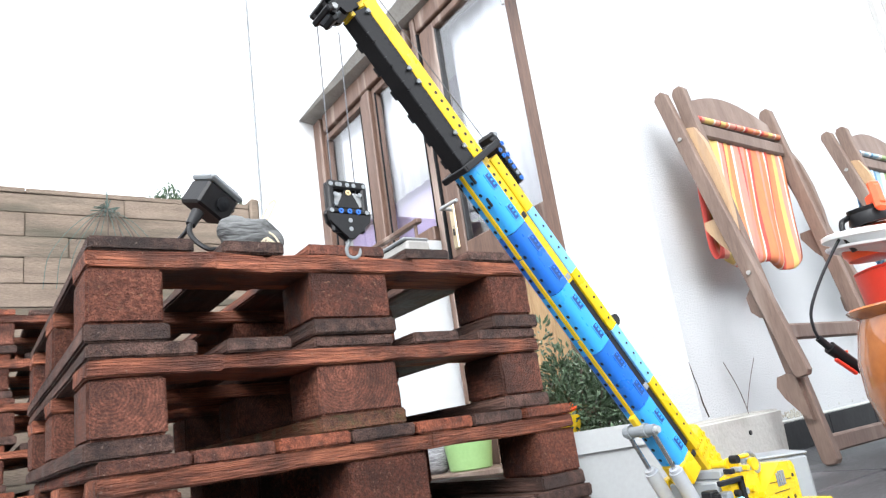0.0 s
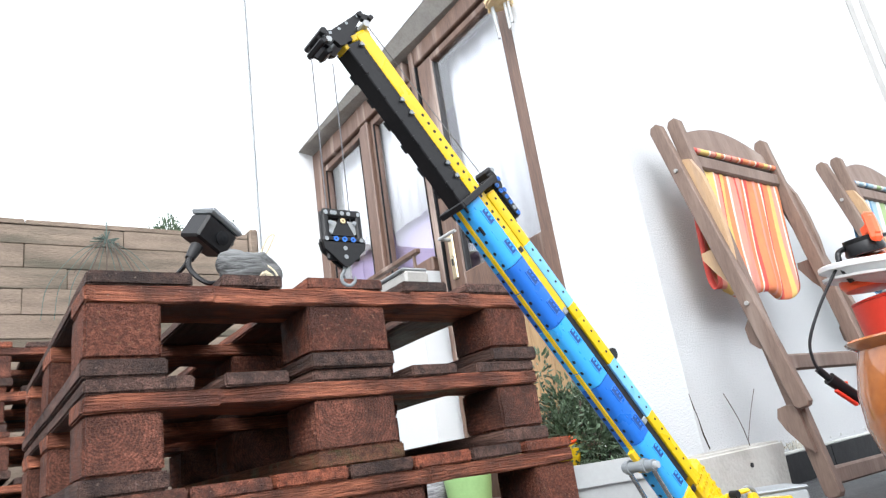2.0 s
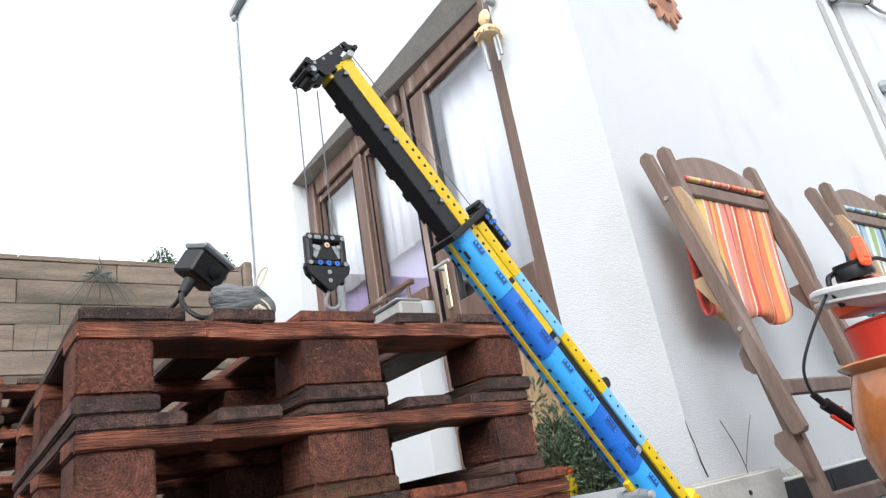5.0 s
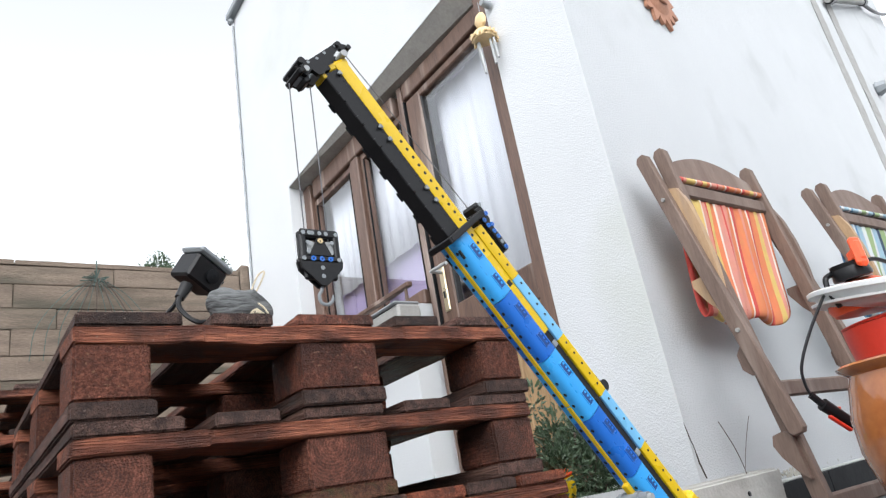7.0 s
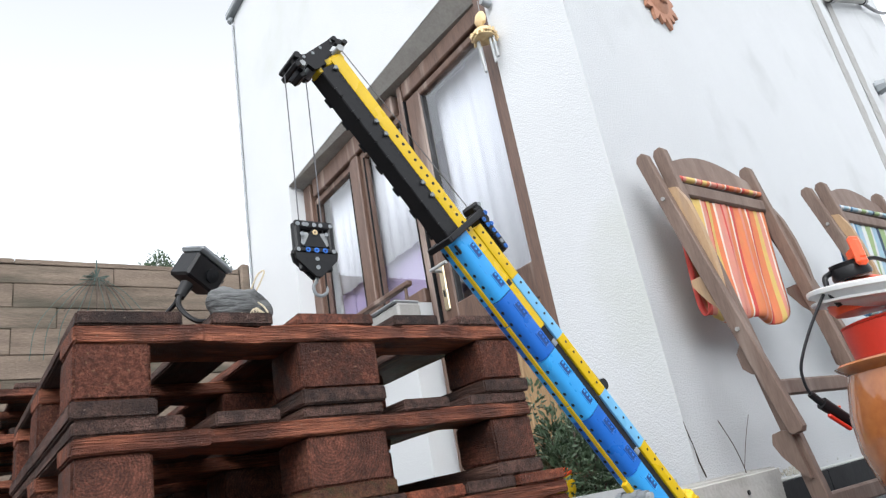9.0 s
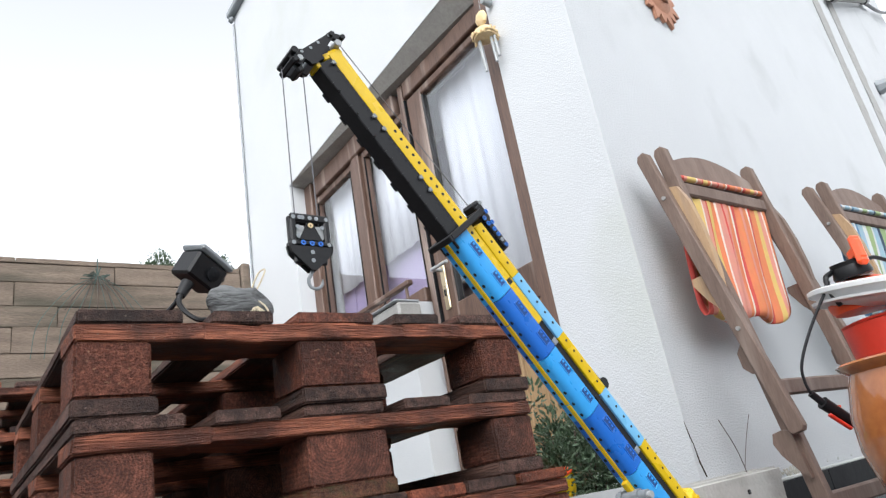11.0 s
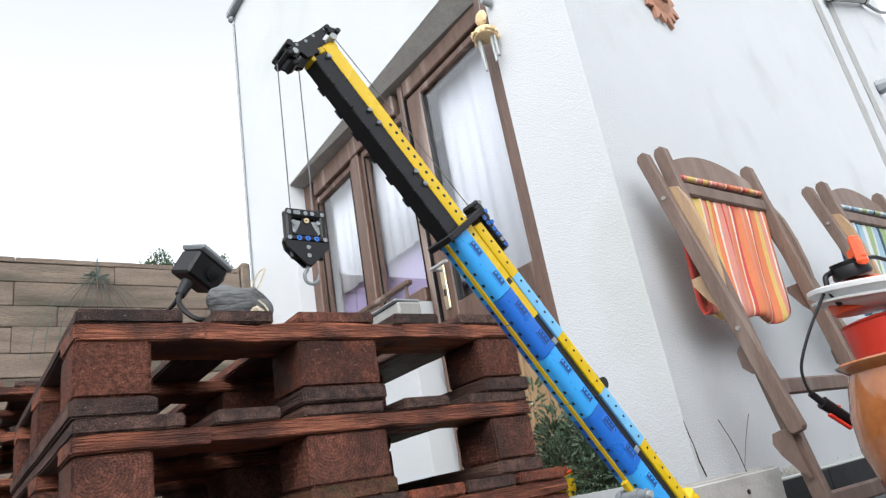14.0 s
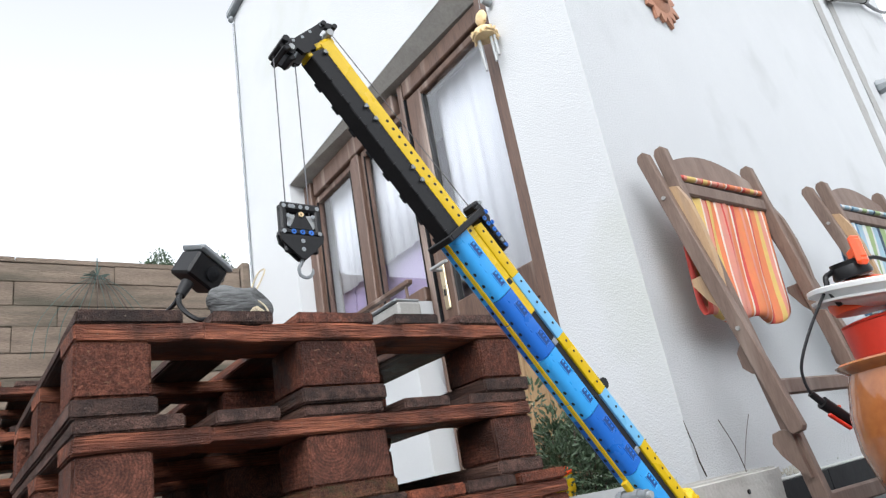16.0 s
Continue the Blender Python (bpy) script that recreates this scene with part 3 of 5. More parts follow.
# curtains: pleated sheets that hang inside
def curtain(y0, y1, z0, z1, x, label):
    bm = B()
    n = int((y1 - y0) / 0.012)
    rows = []
    for z in (z0, z1):
        rows.append([bm.verts.new((x + 0.005 * math.sin(i * 0.9) + 0.006 * math.sin(i * 0.37 + z), y0 + (y1 - y0) * i / n, z)) for i in range(n + 1)])
    for i in range(n):
        bm.faces.new((rows[0][i], rows[0][i + 1], rows[1][i + 1], rows[1][i]))
    c = thing("curtain", label, "curtain", group="window curtains")
    ob = part("cloth", bm, "net", c, smooth=True)
    k = ob.modifiers.new("thick", "SOLIDIFY")
    k.thickness = 0.002
    part("curtain_rod", rod(B(), (x - 0.009, y0 - 0.02, z1 + 0.01), (x - 0.009, y1 + 0.02, z1 + 0.01), 0.009), "white", c)


curtain(1.41, 2.36, 1.42, 2.06, 1.708, "white net half curtain hanging behind the window")
curtain(0.60, 1.20, 1.02, 2.06, 1.708, "white net curtain hanging behind the door glass")
# lilac sheets added close behind the glass to tint its lower part
blind = thing("lilac_sheet", "lilac sheet added behind the lower window panes for their tint", "blind")
part("cloth", box(B(), (1.745, 1.41, SILL + 0.002), (1.752, 2.40, 1.50), 0.002), "lilac", blind)
sidec = thing("side_curtain", "lilac curtain gathered at the side of the window", "curtain")
part("cloth", box(B(), (1.735, 2.27, SILL + 0.001), (1.742, 2.41, 2.05), 0.002), "lilac", sidec)
lowb = thing("lilac_sheet", "lilac sheet added behind the foot of the door glass for its tint", "blind")
part("cloth", box(B(), (1.745, 0.60, 0.9), (1.752, 1.2, 1.12), 0.002), "lilac", lowb)
part("rod", rod(B(), (1.748, 0.56, 1.12), (1.748, 1.3, 1.12), 0.004), "white", lowb)

def rough_box(lo, hi, bev=0.003, cuts=5, amp=0.0016, axis=0):
    """A sawn board: a box with a few cross cuts along it, its faces slightly waved."""
    bm = B()
    box(bm, lo, hi, 0)
    lo, hi = Vector(lo), Vector(hi)
    n = Vector((axis == 0, axis == 1, axis == 2))
    for i in range(1, cuts + 1):
        c = lo + (hi - lo) * (i / (cuts + 1) + random.uniform(-0.05, 0.05))
        bmesh.ops.bisect_plane(bm, geom=bm.verts[:] + bm.edges[:] + bm.faces[:], plane_co=c, plane_no=n)
    for v in bm.verts:
        v.co += Vector((random.uniform(-amp, amp), random.uniform(-amp, amp), random.uniform(-amp, amp) * 0.8))
    es = [e for e in bm.edges if len(e.link_faces) == 2 and e.calc_face_angle(0) > 1.0]
    bmesh.ops.bevel(bm, geom=es, offset=bev, segments=2, affect="EDGES", clamp_overlap=True)
    return bm


# ---- concrete fence: rows of moulded planks between posts ----
fence = tagged(thing("fence", "weathered brown concrete panel boundary fence", "fence"), kind="structure")
part("core", box(B(), (-6.0, 3.275, 0), (1.43, 3.32, 1.90)), "concrete", fence)
z, r = 0.0, 0
while z < 1.88:
    h = (0.15, 0.125, 0.145, 0.115, 0.135)[r % 5]
    x = 1.425
    first = True
    while x > -2.4:
        l = random.choice((0.9, 1.3, 1.8)) * (0.6 if first and r % 2 else 1)
        first = False
        j = random.uniform(-0.006, 0.004)
        part("fence_block", rough_box((x - l + 0.0015, 3.248 + j, z + 0.002), (x - 0.0015, 3.276, min(z + h, 1.91) - 0.001 + random.uniform(-0.004, 0.001)), 0.003, 12, 0.0016, 0), "concrete", fence)
        x -= l
    z += h
    r += 1
part("post", box(B(), (1.43, 3.23, 0), (1.495, 3.34, 1.95), 0.012), "concrete", fence)
part("post", box(B(), (-0.62, 3.235, 0), (-0.5, 3.34, 1.93), 0.012), "concrete", fence)


# ---- pallets ----
def pallet(m, label, width=0.8, deep=0.91, boards=None, blocks="chip", tops=("dark_y",) * 5, group="main pallet stack", foot=("dark_y",) * 3, set_in=0.085):
    """A block pallet with its base at z = 0, front at y = 0; one middle block stands inwards by set_in."""
    p = thing("pallet", label, "pallet", m, group)
    boards = boards or [(0, 0.145), (0.186, 0.286), (0.3275, 0.4725), (0.514, 0.614), (0.655, 0.8)]
    for i, (a, b) in enumerate(boards):
        part("top_board", rough_box((a + random.uniform(0, 0.003), random.uniform(-0.004, 0.003), 0.1322), (b, deep, 0.1528), 0.003, 6, 0.001, 1), tops[i % len(tops)], p)
    for y in (0, deep / 2 - 0.06, deep - 0.12):
        part("stringer", rough_box((0, y, 0.1062), (width - (set_in if 0 < y < deep / 2 else 0), y + 0.12, 0.132), 0.0025, 16, 0.0026, 0), "red_x", p)
    for i, x in enumerate((0, width / 2 - 0.0725, width - 0.1)):
        bw = 0.145 if i == 1 else 0.1
        for k, y in enumerate((0, deep / 2 - 0.06, deep - 0.12)):
            part("block", rough_box((-bw / 2, -0.06, -0.0398), (bw / 2, 0.06, 0.0398), 0.004, 2, 0.0007, 2), blocks, p, m=pose(x + bw / 2 + random.uniform(-0.003, 0.003) - (set_in if i == 2 and k == 1 else 0), y + 0.062, 0.066))
        part("bottom_board", rough_box((x - 0.003, 0.001, 0.0004), (x + bw + 0.008, deep, 0.0258), 0.003, 6, 0.0012, 1), foot[i], p)
    return p


pallet(pose(0, 0, 0.384), "red-brown stained wooden pallet on top of the stack", tops=("dark_y", "dark_y", "brown_y", "dark_y", "dark_y"))
pallet(pose(0.0, 0.004, 0.231), "red-brown stained wooden pallet with sawn timber blocks", blocks="grain", foot=("dark_y", "moss", "dark_y"))
pallet(pose(0.012, -0.002, 0.078), "red-brown stained pallet with a close-boarded deck", width=0.838, boards=[(0.12 * i, 0.12 * i + 0.117) for i in range(7)], tops=("brown_y", "brown_y", "red_y", "dark_y", "red_y", "dark_y", "red_y"))


def skid(x0, y0, wide, deep, group):
    k = thing("timber_skid", "blackened low timber skid under the pallets", "skid", pose(x0, y0, 0), group)
    for i in range(6):
        part("deck_board", rough_box((wide * i / 6 + 0.002, 0, 0.056), (wide * (i + 1) / 6 - 0.004, deep, 0.0776), 0.003, 4, 0.0012, 1), "dark_y", k)
    for y in (0.01, deep / 2 - 0.04, deep - 0.09):
        part("bearer", rough_box((0, y, 0.0), (wide, y + 0.08, 0.0555), 0.004, 4, 0.0001, 0), "dark_y", k)


skid(0.0, -0.012, 0.865, 0.92, "main pallet stack")
skid(-0.47, 1.75, 0.86, 0.92, "rear pallet stack")
for i in range(5):
    pallet(pose(-0.47 + (0.02, -0.01, 0.015, 0, 0.01)[i], 1.75 + (0, 0.01, 0, 0.015, 0)[i], 0.078 + 0.153 * i), "orange-brown stained wooden pallet in the rear stack", blocks="chip" if i % 2 else "grain", tops=("red_y", "dark_y"), group="rear pallet stack", set_in=0.0)


# ---- toy crane ----
CRANE = Vector((0.64, -0.42, 0.0))
BOOM_O = Vector((0.3264, -0.4264, 0.4807))
UU, WW = Vector((-0.5935, -0.0202, 0.8046)).normalized(), Vector((0.0341, -0.9994, 0)).normalized()
VV = UU.cross(WW).normalized()
WW = VV.cross(UU)


def along(u, v=0.0, w=0.0):
    """Pose of a part of the boom in the crane's space: x to the side, y to the top, z up the boom."""
    m = Matrix((WW, VV, UU)).transposed().to_4x4()
    m.translation = BOOM_O - CRANE + UU * u + VV * v + WW * w
    return m


def prism(bm, outline, z0, z1, mi=0):
    """A bar with an x-y outline from z0 to z1."""
    a = [bm.verts.new((x, y, z0)) for x, y in outline]
    b = [bm.verts.new((x, y, z1)) for x, y in outline]
    k = len(a)
    fs = [bm.faces.new(a[::-1]), bm.faces.new(b)] + [bm.faces.new((a[i], a[(i + 1) % k], b[(i + 1) % k], b[i])) for i in range(k)]
    for f in fs:
        f.material_index = mi
    return bm


def disc(bm, c, axis, r, h=0.0012, mi=0, n=10):
    c, axis = Vector(c), Vector(axis).normalized()
    return rod(bm, c - axis * h, c + axis * 0.0003, r, n=n, mi=mi)


def ring(bm, c, axis, r0, r1, h, mi=0, n=14):
    """A tube-shaped rim with a real hole."""
    m = Matrix.Translation(c) @ Vector(axis).to_track_quat("Z", "Y").to_matrix().to_4x4()
    out = []
    for r, z in ((r0, -h), (r1, -h), (r1, h), (r0, h)):
        out.append([bm.verts.new(m @ Vector((r * math.cos(6.28318 * j / n), r * math.sin(6.28318 * j / n), z))) for j in range(n)])
    for a, b in zip(out, out[1:] + out[:1]):
        for j in range(n):
            bm.faces.new((a[j], a[(j + 1) % n], b[(j + 1) % n], b[j])).material_index = mi
    return bm


crane = thing("toy_crane", "blue and yellow plastic brick-built toy crane with a raised telescopic boom", "toy crane", Matrix.Translation(CRANE))
PROFILE = [(-0.0105, 0), (0.0105, 0), (0.0145, 0.0025), (0.0165, 0.007), (0.0165, 0.026), (0.014, 0.0285), (-0.014, 0.0285), (-0.0165, 0.026), (-0.0165, 0.007), (-0.0145, 0.0025)]
def vent():
    """A moulded vent: a rim, slanting slats, and a back coloured dark for the slots' shade."""
    bm = B()
    # flush dark plate: the slot's shade as colour, not a real recess
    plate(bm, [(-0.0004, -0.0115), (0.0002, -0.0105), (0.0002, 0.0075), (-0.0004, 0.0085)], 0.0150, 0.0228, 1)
    box(bm, (-0.0004, 0.0228, -0.0125), (0.0012, 0.0246, 0.0065), 0.0005)
    box(bm, (-0.0004, 0.0132, -0.0095), (0.0010, 0.0150, 0.0095), 0.0005)
    box(bm, (-0.0004, 0.0140, 0.0078), (0.0009, 0.0236, 0.0092), 0.0004)
    box(bm, (-0.0004, 0.0140, -0.0122), (0.0009, 0.0236, -0.0108), 0.0004)
    for q in range(3):
        box(bm, (-0.0003, 0.0190, -0.0075 + 0.0055 * q), (0.0009, 0.0222, -0.0048 + 0.0055 * q), 0.0004)
    for z in (-0.019, 0.015):
        box(bm, (-0.0003, 0.0085, z - 0.002), (0.0007, 0.0100, z + 0.002), 0.0003)
    me = bpy.data.meshes.new("vent")
    bm.to_mesh(me)
    bm.free()
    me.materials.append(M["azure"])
    me.materials.append(M["slot_shade"])
    return me


VENT = None
for i in range(5):
    z1 = -0.0885 * i
    z0 = z1 - 0.0875
    bm = prism(B(), PROFILE, z0, z1)
    seg = part("boom_section", bm, "azure" if i % 2 == 0 else "blue", crane, "light azure panel" if i % 2 == 0 else "deep blue panel", along(0), smooth=True)
    for side in (1, -1):
        for k in (0.27, 0.77):
            vm = Matrix.Translation((0.0165 * side, 0, z1 - 0.0875 * k)) @ Matrix.Diagonal((side, 1, 1, 1))
            if VENT is None:
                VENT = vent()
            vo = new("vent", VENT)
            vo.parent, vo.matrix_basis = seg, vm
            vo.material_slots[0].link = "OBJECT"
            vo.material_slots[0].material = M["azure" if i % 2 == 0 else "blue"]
    holes = B()
    for k in range(5):
        for x in (-0.0077, 0.0077):
            disc(holes, (x, 0.0, z1 - 0.0105 - 0.0168 * k - (0.004 if x > 0 else 0)), (0, -1, 0), 0.0023, 0.002)
    tagged(part("pin_hole", holes, "black", seg), kind="stuff")
# yellow stripe under the boom
for z1, z0 in ((0.0, -0.1195), (-0.1215, -0.240), (-0.242, -0.362)):
    part("stripe", prism(B(), [(-0.0026, -0.0018), (0.0026, -0.0018), (0.0031, 0.001), (-0.0031, 0.001)], z0, z1), "yellow", crane, "yellow stripe", along(0))
part("stripe_clip", box(box(B(), (-0.004, -0.008, -0.375), (0.004, 0.0, -0.358), 0.001), (-0.003, -0.012, -0.385), (0.003, -0.004, -0.37), 0.001), "yellow", crane, m=along(0))
# dark inner channel and the coloured beam on top
part("channel", prism(B(), [(-0.0115, 0.0285), (0.0115, 0.0285), (0.0115, 0.0405), (-0.0115, 0.0405)], -0.44, -0.004), "charcoal", crane, "dark grey channel", along(0))
EDGES = (-0.006, -0.082, -0.174, -0.262, -0.345, -0.455)
for i in range(5):
    hi, lo = EDGES[i], EDGES[i + 1]
    bm = prism(B(), [(-0.0145, 0.0405), (0.0145, 0.0405), (0.0155, 0.0425), (0.0155, 0.0545), (0.0135, 0.0565), (-0.0135, 0.0565), (-0.0155, 0.0545), (-0.0155, 0.0425)], lo + 0.0004, hi)
    beam_ob = part("beam", bm, "sky_blue" if i % 2 else "yellow", crane, "pale blue pinned beam" if i % 2 else "yellow pinned beam", along(0), smooth=True)
    holes = B()
    n = int((hi - lo) / 0.016)
    for k in range(n):
        z = hi - 0.010 - 0.016 * k
        disc(holes, (0.0155, 0.0485, z), (1, 0, 0), 0.0017, 0.002)
    tagged(part("pin_hole", holes, "black", beam_ob), kind="stuff")
    part("spacer", box(B(), (0.0113, 0.031, lo - 0.004), (0.0135, 0.039, lo + 0.004), 0.0008), "pale_grey" if i % 2 else "black", crane, m=along(0))
# collar at the top of the fixed boom
col = part("collar", box(box(box(box(B(), (0.0165, -0.006, 0.0), (0.0215, 0.064, 0.008), 0.0012), (-0.0215, -0.006, 0.0), (-0.0165, 0.064, 0.008), 0.0012), (-0.0215, -0.010, 0.0), (0.0215, -0.005, 0.008), 0.0012), (-0.0215, 0.060, 0.0), (0.0215, 0.066, 0.008), 0.0012), "black", crane, m=along(0))
blk = part("guide_block", box(box(box(B(), (-0.012, 0.0595, -0.052), (0.012, 0.0745, 0.000), 0.0015), (-0.012, 0.0665, -0.012), (0.012, 0.0805, 0.018), 0.003), (0.012, 0.062, -0.05), (0.015, 0.072, 0.012), 0.001), "black", crane, m=along(0))
pins = B()
for z, y in ((-0.047, 0.067), (-0.031, 0.067), (-0.023, 0.067), (-0.013, 0.064), (-0.015, 0.071), (-0.005, 0.064), (0.0, 0.0735)):
    ring(pins, (0.0155, y, z), (1, 0, 0), 0.0012, 0.0029, 0.0008, 0)
tagged(part("pin", pins, "blue", blk, "blue connector pins"), kind="stuff")
pins = B()
for z, y in ((-0.039, 0.067), (0.013, 0.0745)):
    disc(pins, (0.0155, y, z), (1, 0, 0), 0.0028, 0.001)
tagged(part("pin", pins, "pale_grey", blk, "grey connector pins"), kind="stuff")
bob = part("bobbin", rod(rod(rod(B(), (-0.008, 0.065, -0.262), (0.008, 0.065, -0.262), 0.0035), (-0.009, 0.065, -0.262), (-0.0055, 0.065, -0.262), 0.0075, n=16), (0.0055, 0.065, -0.262), (0.009, 0.065, -0.262), 0.0075, n=16), "black", crane, m=along(0))
part("bobbin_bracket", box(B(), (-0.004, 0.056, -0.268), (0.004, 0.066, -0.256), 0.001), "grey", bob)
part("winch_cord", tube(B(), [(0.0, 0.068, -0.05), (0.0, 0.069, -0.16), (0.0, 0.0715, -0.262), (0.0, 0.066, -0.36), (0.0, 0.062, -0.44)], 0.0006, 5), "cord", crane, m=along(0))

# boom foot, cylinders, superstructure
foot = part("boom_foot", box(box(box(B(), (-0.016, 0.0, -0.475), (0.016, 0.03, -0.4425), 0.003), (-0.0145, 0.04, -0.53), (0.0145, 0.062, -0.455), 0.003), (-0.013, 0.052, -0.52), (0.013, 0.078, -0.44), 0.006), "yellow", crane, m=along(0))
studs = B()
for k in range(5):
    for y in (0.047, 0.057, 0.070):
        ring(studs, (0.0152 if y < 0.06 else 0.0135, y, -0.455 - 0.0125 * k), (1, 0, 0), 0.0016, 0.0033, 0.0008)
tagged(part("stud_ring", studs, "yellow", foot), kind="stuff")
joint = part("joint", rod(B(), (-0.019, -0.010, -0.376), (0.026, -0.010, -0.376), 0.0065, n=18), "grey", crane, "grey barrel joint under the boom", along(0), smooth=True)
part("joint_band", ring(ring(B(), (0.012, -0.010, -0.376), (1, 0, 0), 0.0063, 0.0085, 0.0028), (-0.012, -0.010, -0.376), (1, 0, 0), 0.0063, 0.0085, 0.0028), "grey", joint)
part("end_cap", rod(B(), (0.026, -0.010, -0.376), (0.031, -0.010, -0.376), 0.0042, n=14), "white", joint)
for w in (-0.016, 0.020):
    top = BOOM_O - CRANE + UU * -0.376 + VV * -0.010 + WW * w
    low = Vector((-0.035, 0.0 + WW.y * w, 0.055))
    d = (low - top).normalized()
    ram = part("ram", rod(rod(rod(B(), top + d * 0.058, low, 0.0088, n=18), top + d * 0.054, top + d * 0.060, 0.0070, n=18), low - d * 0.004, low + d * 0.006, 0.007, n=14), "light_grey", crane, "pale grey cylinder", smooth=True)
    part("piston", rod(B(), top, top + d * 0.06, 0.0028, n=12), "chrome", ram, "chrome piston rod", smooth=True)
    part("clevis", box(B(), top - Vector((0.004, 0.004, 0.004)), top + Vector((0.004, 0.004, 0.004)), 0.001), "yellow", ram)
# upper carriage
part("cab_side", plate(B(), [(-0.02, 0.06), (-0.02, 0.104), (-0.005, 0.108), (0.035, 0.106), (0.042, 0.10), (0.042, 0.06)], -0.052, -0.040), "yellow", crane)
part("cab_side", plate(B(), [(-0.02, 0.06), (-0.02, 0.104), (-0.005, 0.108), (0.035, 0.106), (0.042, 0.10), (0.042, 0.06)], 0.036, 0.048), "yellow", crane)
hood = part("engine_hood", plate(B(), [(0.034, 0.056), (0.034, 0.080), (0.080, 0.108), (0.108, 0.107), (0.113, 0.100), (0.113, 0.056)], -0.060, 0.045), "yellow", crane, "yellow engine cover")
part("grille", box(box(box(box(B(), (0.066, -0.0615, 0.081), (0.069, -0.060, 0.097), 0.0004), (0.071, -0.0615, 0.081), (0.074, -0.060, 0.099), 0.0004), (0.076, -0.0615, 0.081), (0.079, -0.060, 0.099), 0.0004), (0.081, -0.0615, 0.082), (0.084, -0.060, 0.099), 0.0004), "grey", hood, "grey louvres")
part("line", box(box(B(), (0.05, -0.0608, 0.0868), (0.098, -0.060, 0.0876)), (0.055, -0.0608, 0.0745), (0.09, -0.060, 0.0752)), "black", hood)
part("vent_pipe", tube(B(), bend([(0.05, -0.03, 0.095), (0.055, -0.03, 0.122), (0.075, -0.03, 0.12), (0.082, -0.03, 0.10)]), 0.003, 8), "grey", crane, "grey hose", smooth=True)
part("gearing", rod(rod(box(box(B(), (-0.02, -0.035, 0.06), (0.04, 0.036, 0.10), 0.002), (0.0, -0.03, 0.10), (0.03, 0.02, 0.112), 0.002), (0.02, -0.04, 0.112), (0.02, 0.03, 0.112), 0.007, n=16), (0.048, -0.045, 0.103), (0.048, 0.03, 0.103), 0.006, n=16), "pale_grey", crane, "grey gear housing")
part("winch_drum", rod(rod(rod(B(), (0.015, -0.045, 0.116), (0.015, 0.03, 0.116), 0.004, n=16), (0.015, -0.036, 0.116), (0.015, -0.032, 0.116), 0.008, n=20), (0.045, -0.05, 0.112), (0.045, -0.044, 0.112), 0.008, n=18), "yellow", crane, smooth=True)
part("lever", box(box(B(), (-0.004, -0.058, 0.066), (0.003, -0.052, 0.104), 0.001), (-0.045, -0.058, 0.098), (0.003, -0.052, 0.104), 0.001), "black", crane)
part("small_block", box(B(), (0.018, -0.05, 0.121), (0.040, -0.040, 0.126), 0.002), "yellow", crane)
part("cap", rod(B(), (0.012, -0.05, 0.122), (0.012, -0.040, 0.122), 0.005, n=14), "black", crane)
part("turntable", lathe(B(), [(0.045, 0.044), (0.047, 0.046), (0.047, 0.054), (0.043, 0.056)], 32, m=Matrix.Translation((0.02, 0, 0))), "grey", crane, smooth=True)
part("chassis", box(box(B(), (-0.10, -0.045, 0.022), (0.22, 0.045, 0.046), 0.004), (-0.08, -0.05, 0.03), (0.20, 0.05, 0.040), 0.003), "yellow", crane)
for x in (-0.06, 0.0, 0.09, 0.15):
    for y in (-0.05, 0.05):
        wh = part("wheel", rod(B(), (x, y - 0.011, 0.022), (x, y + 0.011, 0.022), 0.022, n=24), "black", crane, "black rubber wheel", smooth=True)
        part("rim", rod(B(), (x, y - 0.0125, 0.022), (x, y + 0.0125, 0.022), 0.011, n=18), "grey", wh)
part("hydraulic_block", box(box(B(), (-0.048, -0.05, 0.05), (-0.028, -0.03, 0.085), 0.002), (-0.03, -0.054, 0.05), (-0.018, -0.04, 0.09), 0.002), "grey", crane)
part("blue_axle", rod(B(), (-0.04, -0.058, 0.078), (-0.01, -0.058, 0.078), 0.004, n=12), "sky_blue", crane)

pins = B()
for x, z in ((0.05, 0.065), (0.066, 0.065), (0.082, 0.065), (0.098, 0.065), (0.104, 0.09)):
    disc(pins, (x, -0.0602, z), (0, -1, 0), 0.0025, 0.001)
tagged(part("pin_hole", pins, "black", hood), kind="stuff")
for k, x in enumerate((-0.012, 0.004, 0.02)):
    part("connector", rod(box(B(), (x - 0.004, -0.056, 0.108), (x + 0.004, -0.044, 0.114), 0.001), (x, -0.058, 0.086), (x, -0.050, 0.086), 0.004, n=12), ("black", "pale_grey", "yellow")[k], crane)
part("valve", rod(rod(box(B(), (-0.05, -0.046, 0.082), (-0.034, -0.03, 0.094), 0.002), (-0.05, -0.05, 0.075), (-0.02, -0.05, 0.075), 0.0045, n=12), (-0.044, -0.048, 0.06), (-0.044, -0.048, 0.09), 0.005, n=12), "black", crane)
part("gear", ring(ring(B(), (0.028, -0.046, 0.104), (0, 1, 0), 0.003, 0.011, 0.002), (0.060, -0.04, 0.108), (0, 1, 0), 0.003, 0.009, 0.002), "grey", crane)

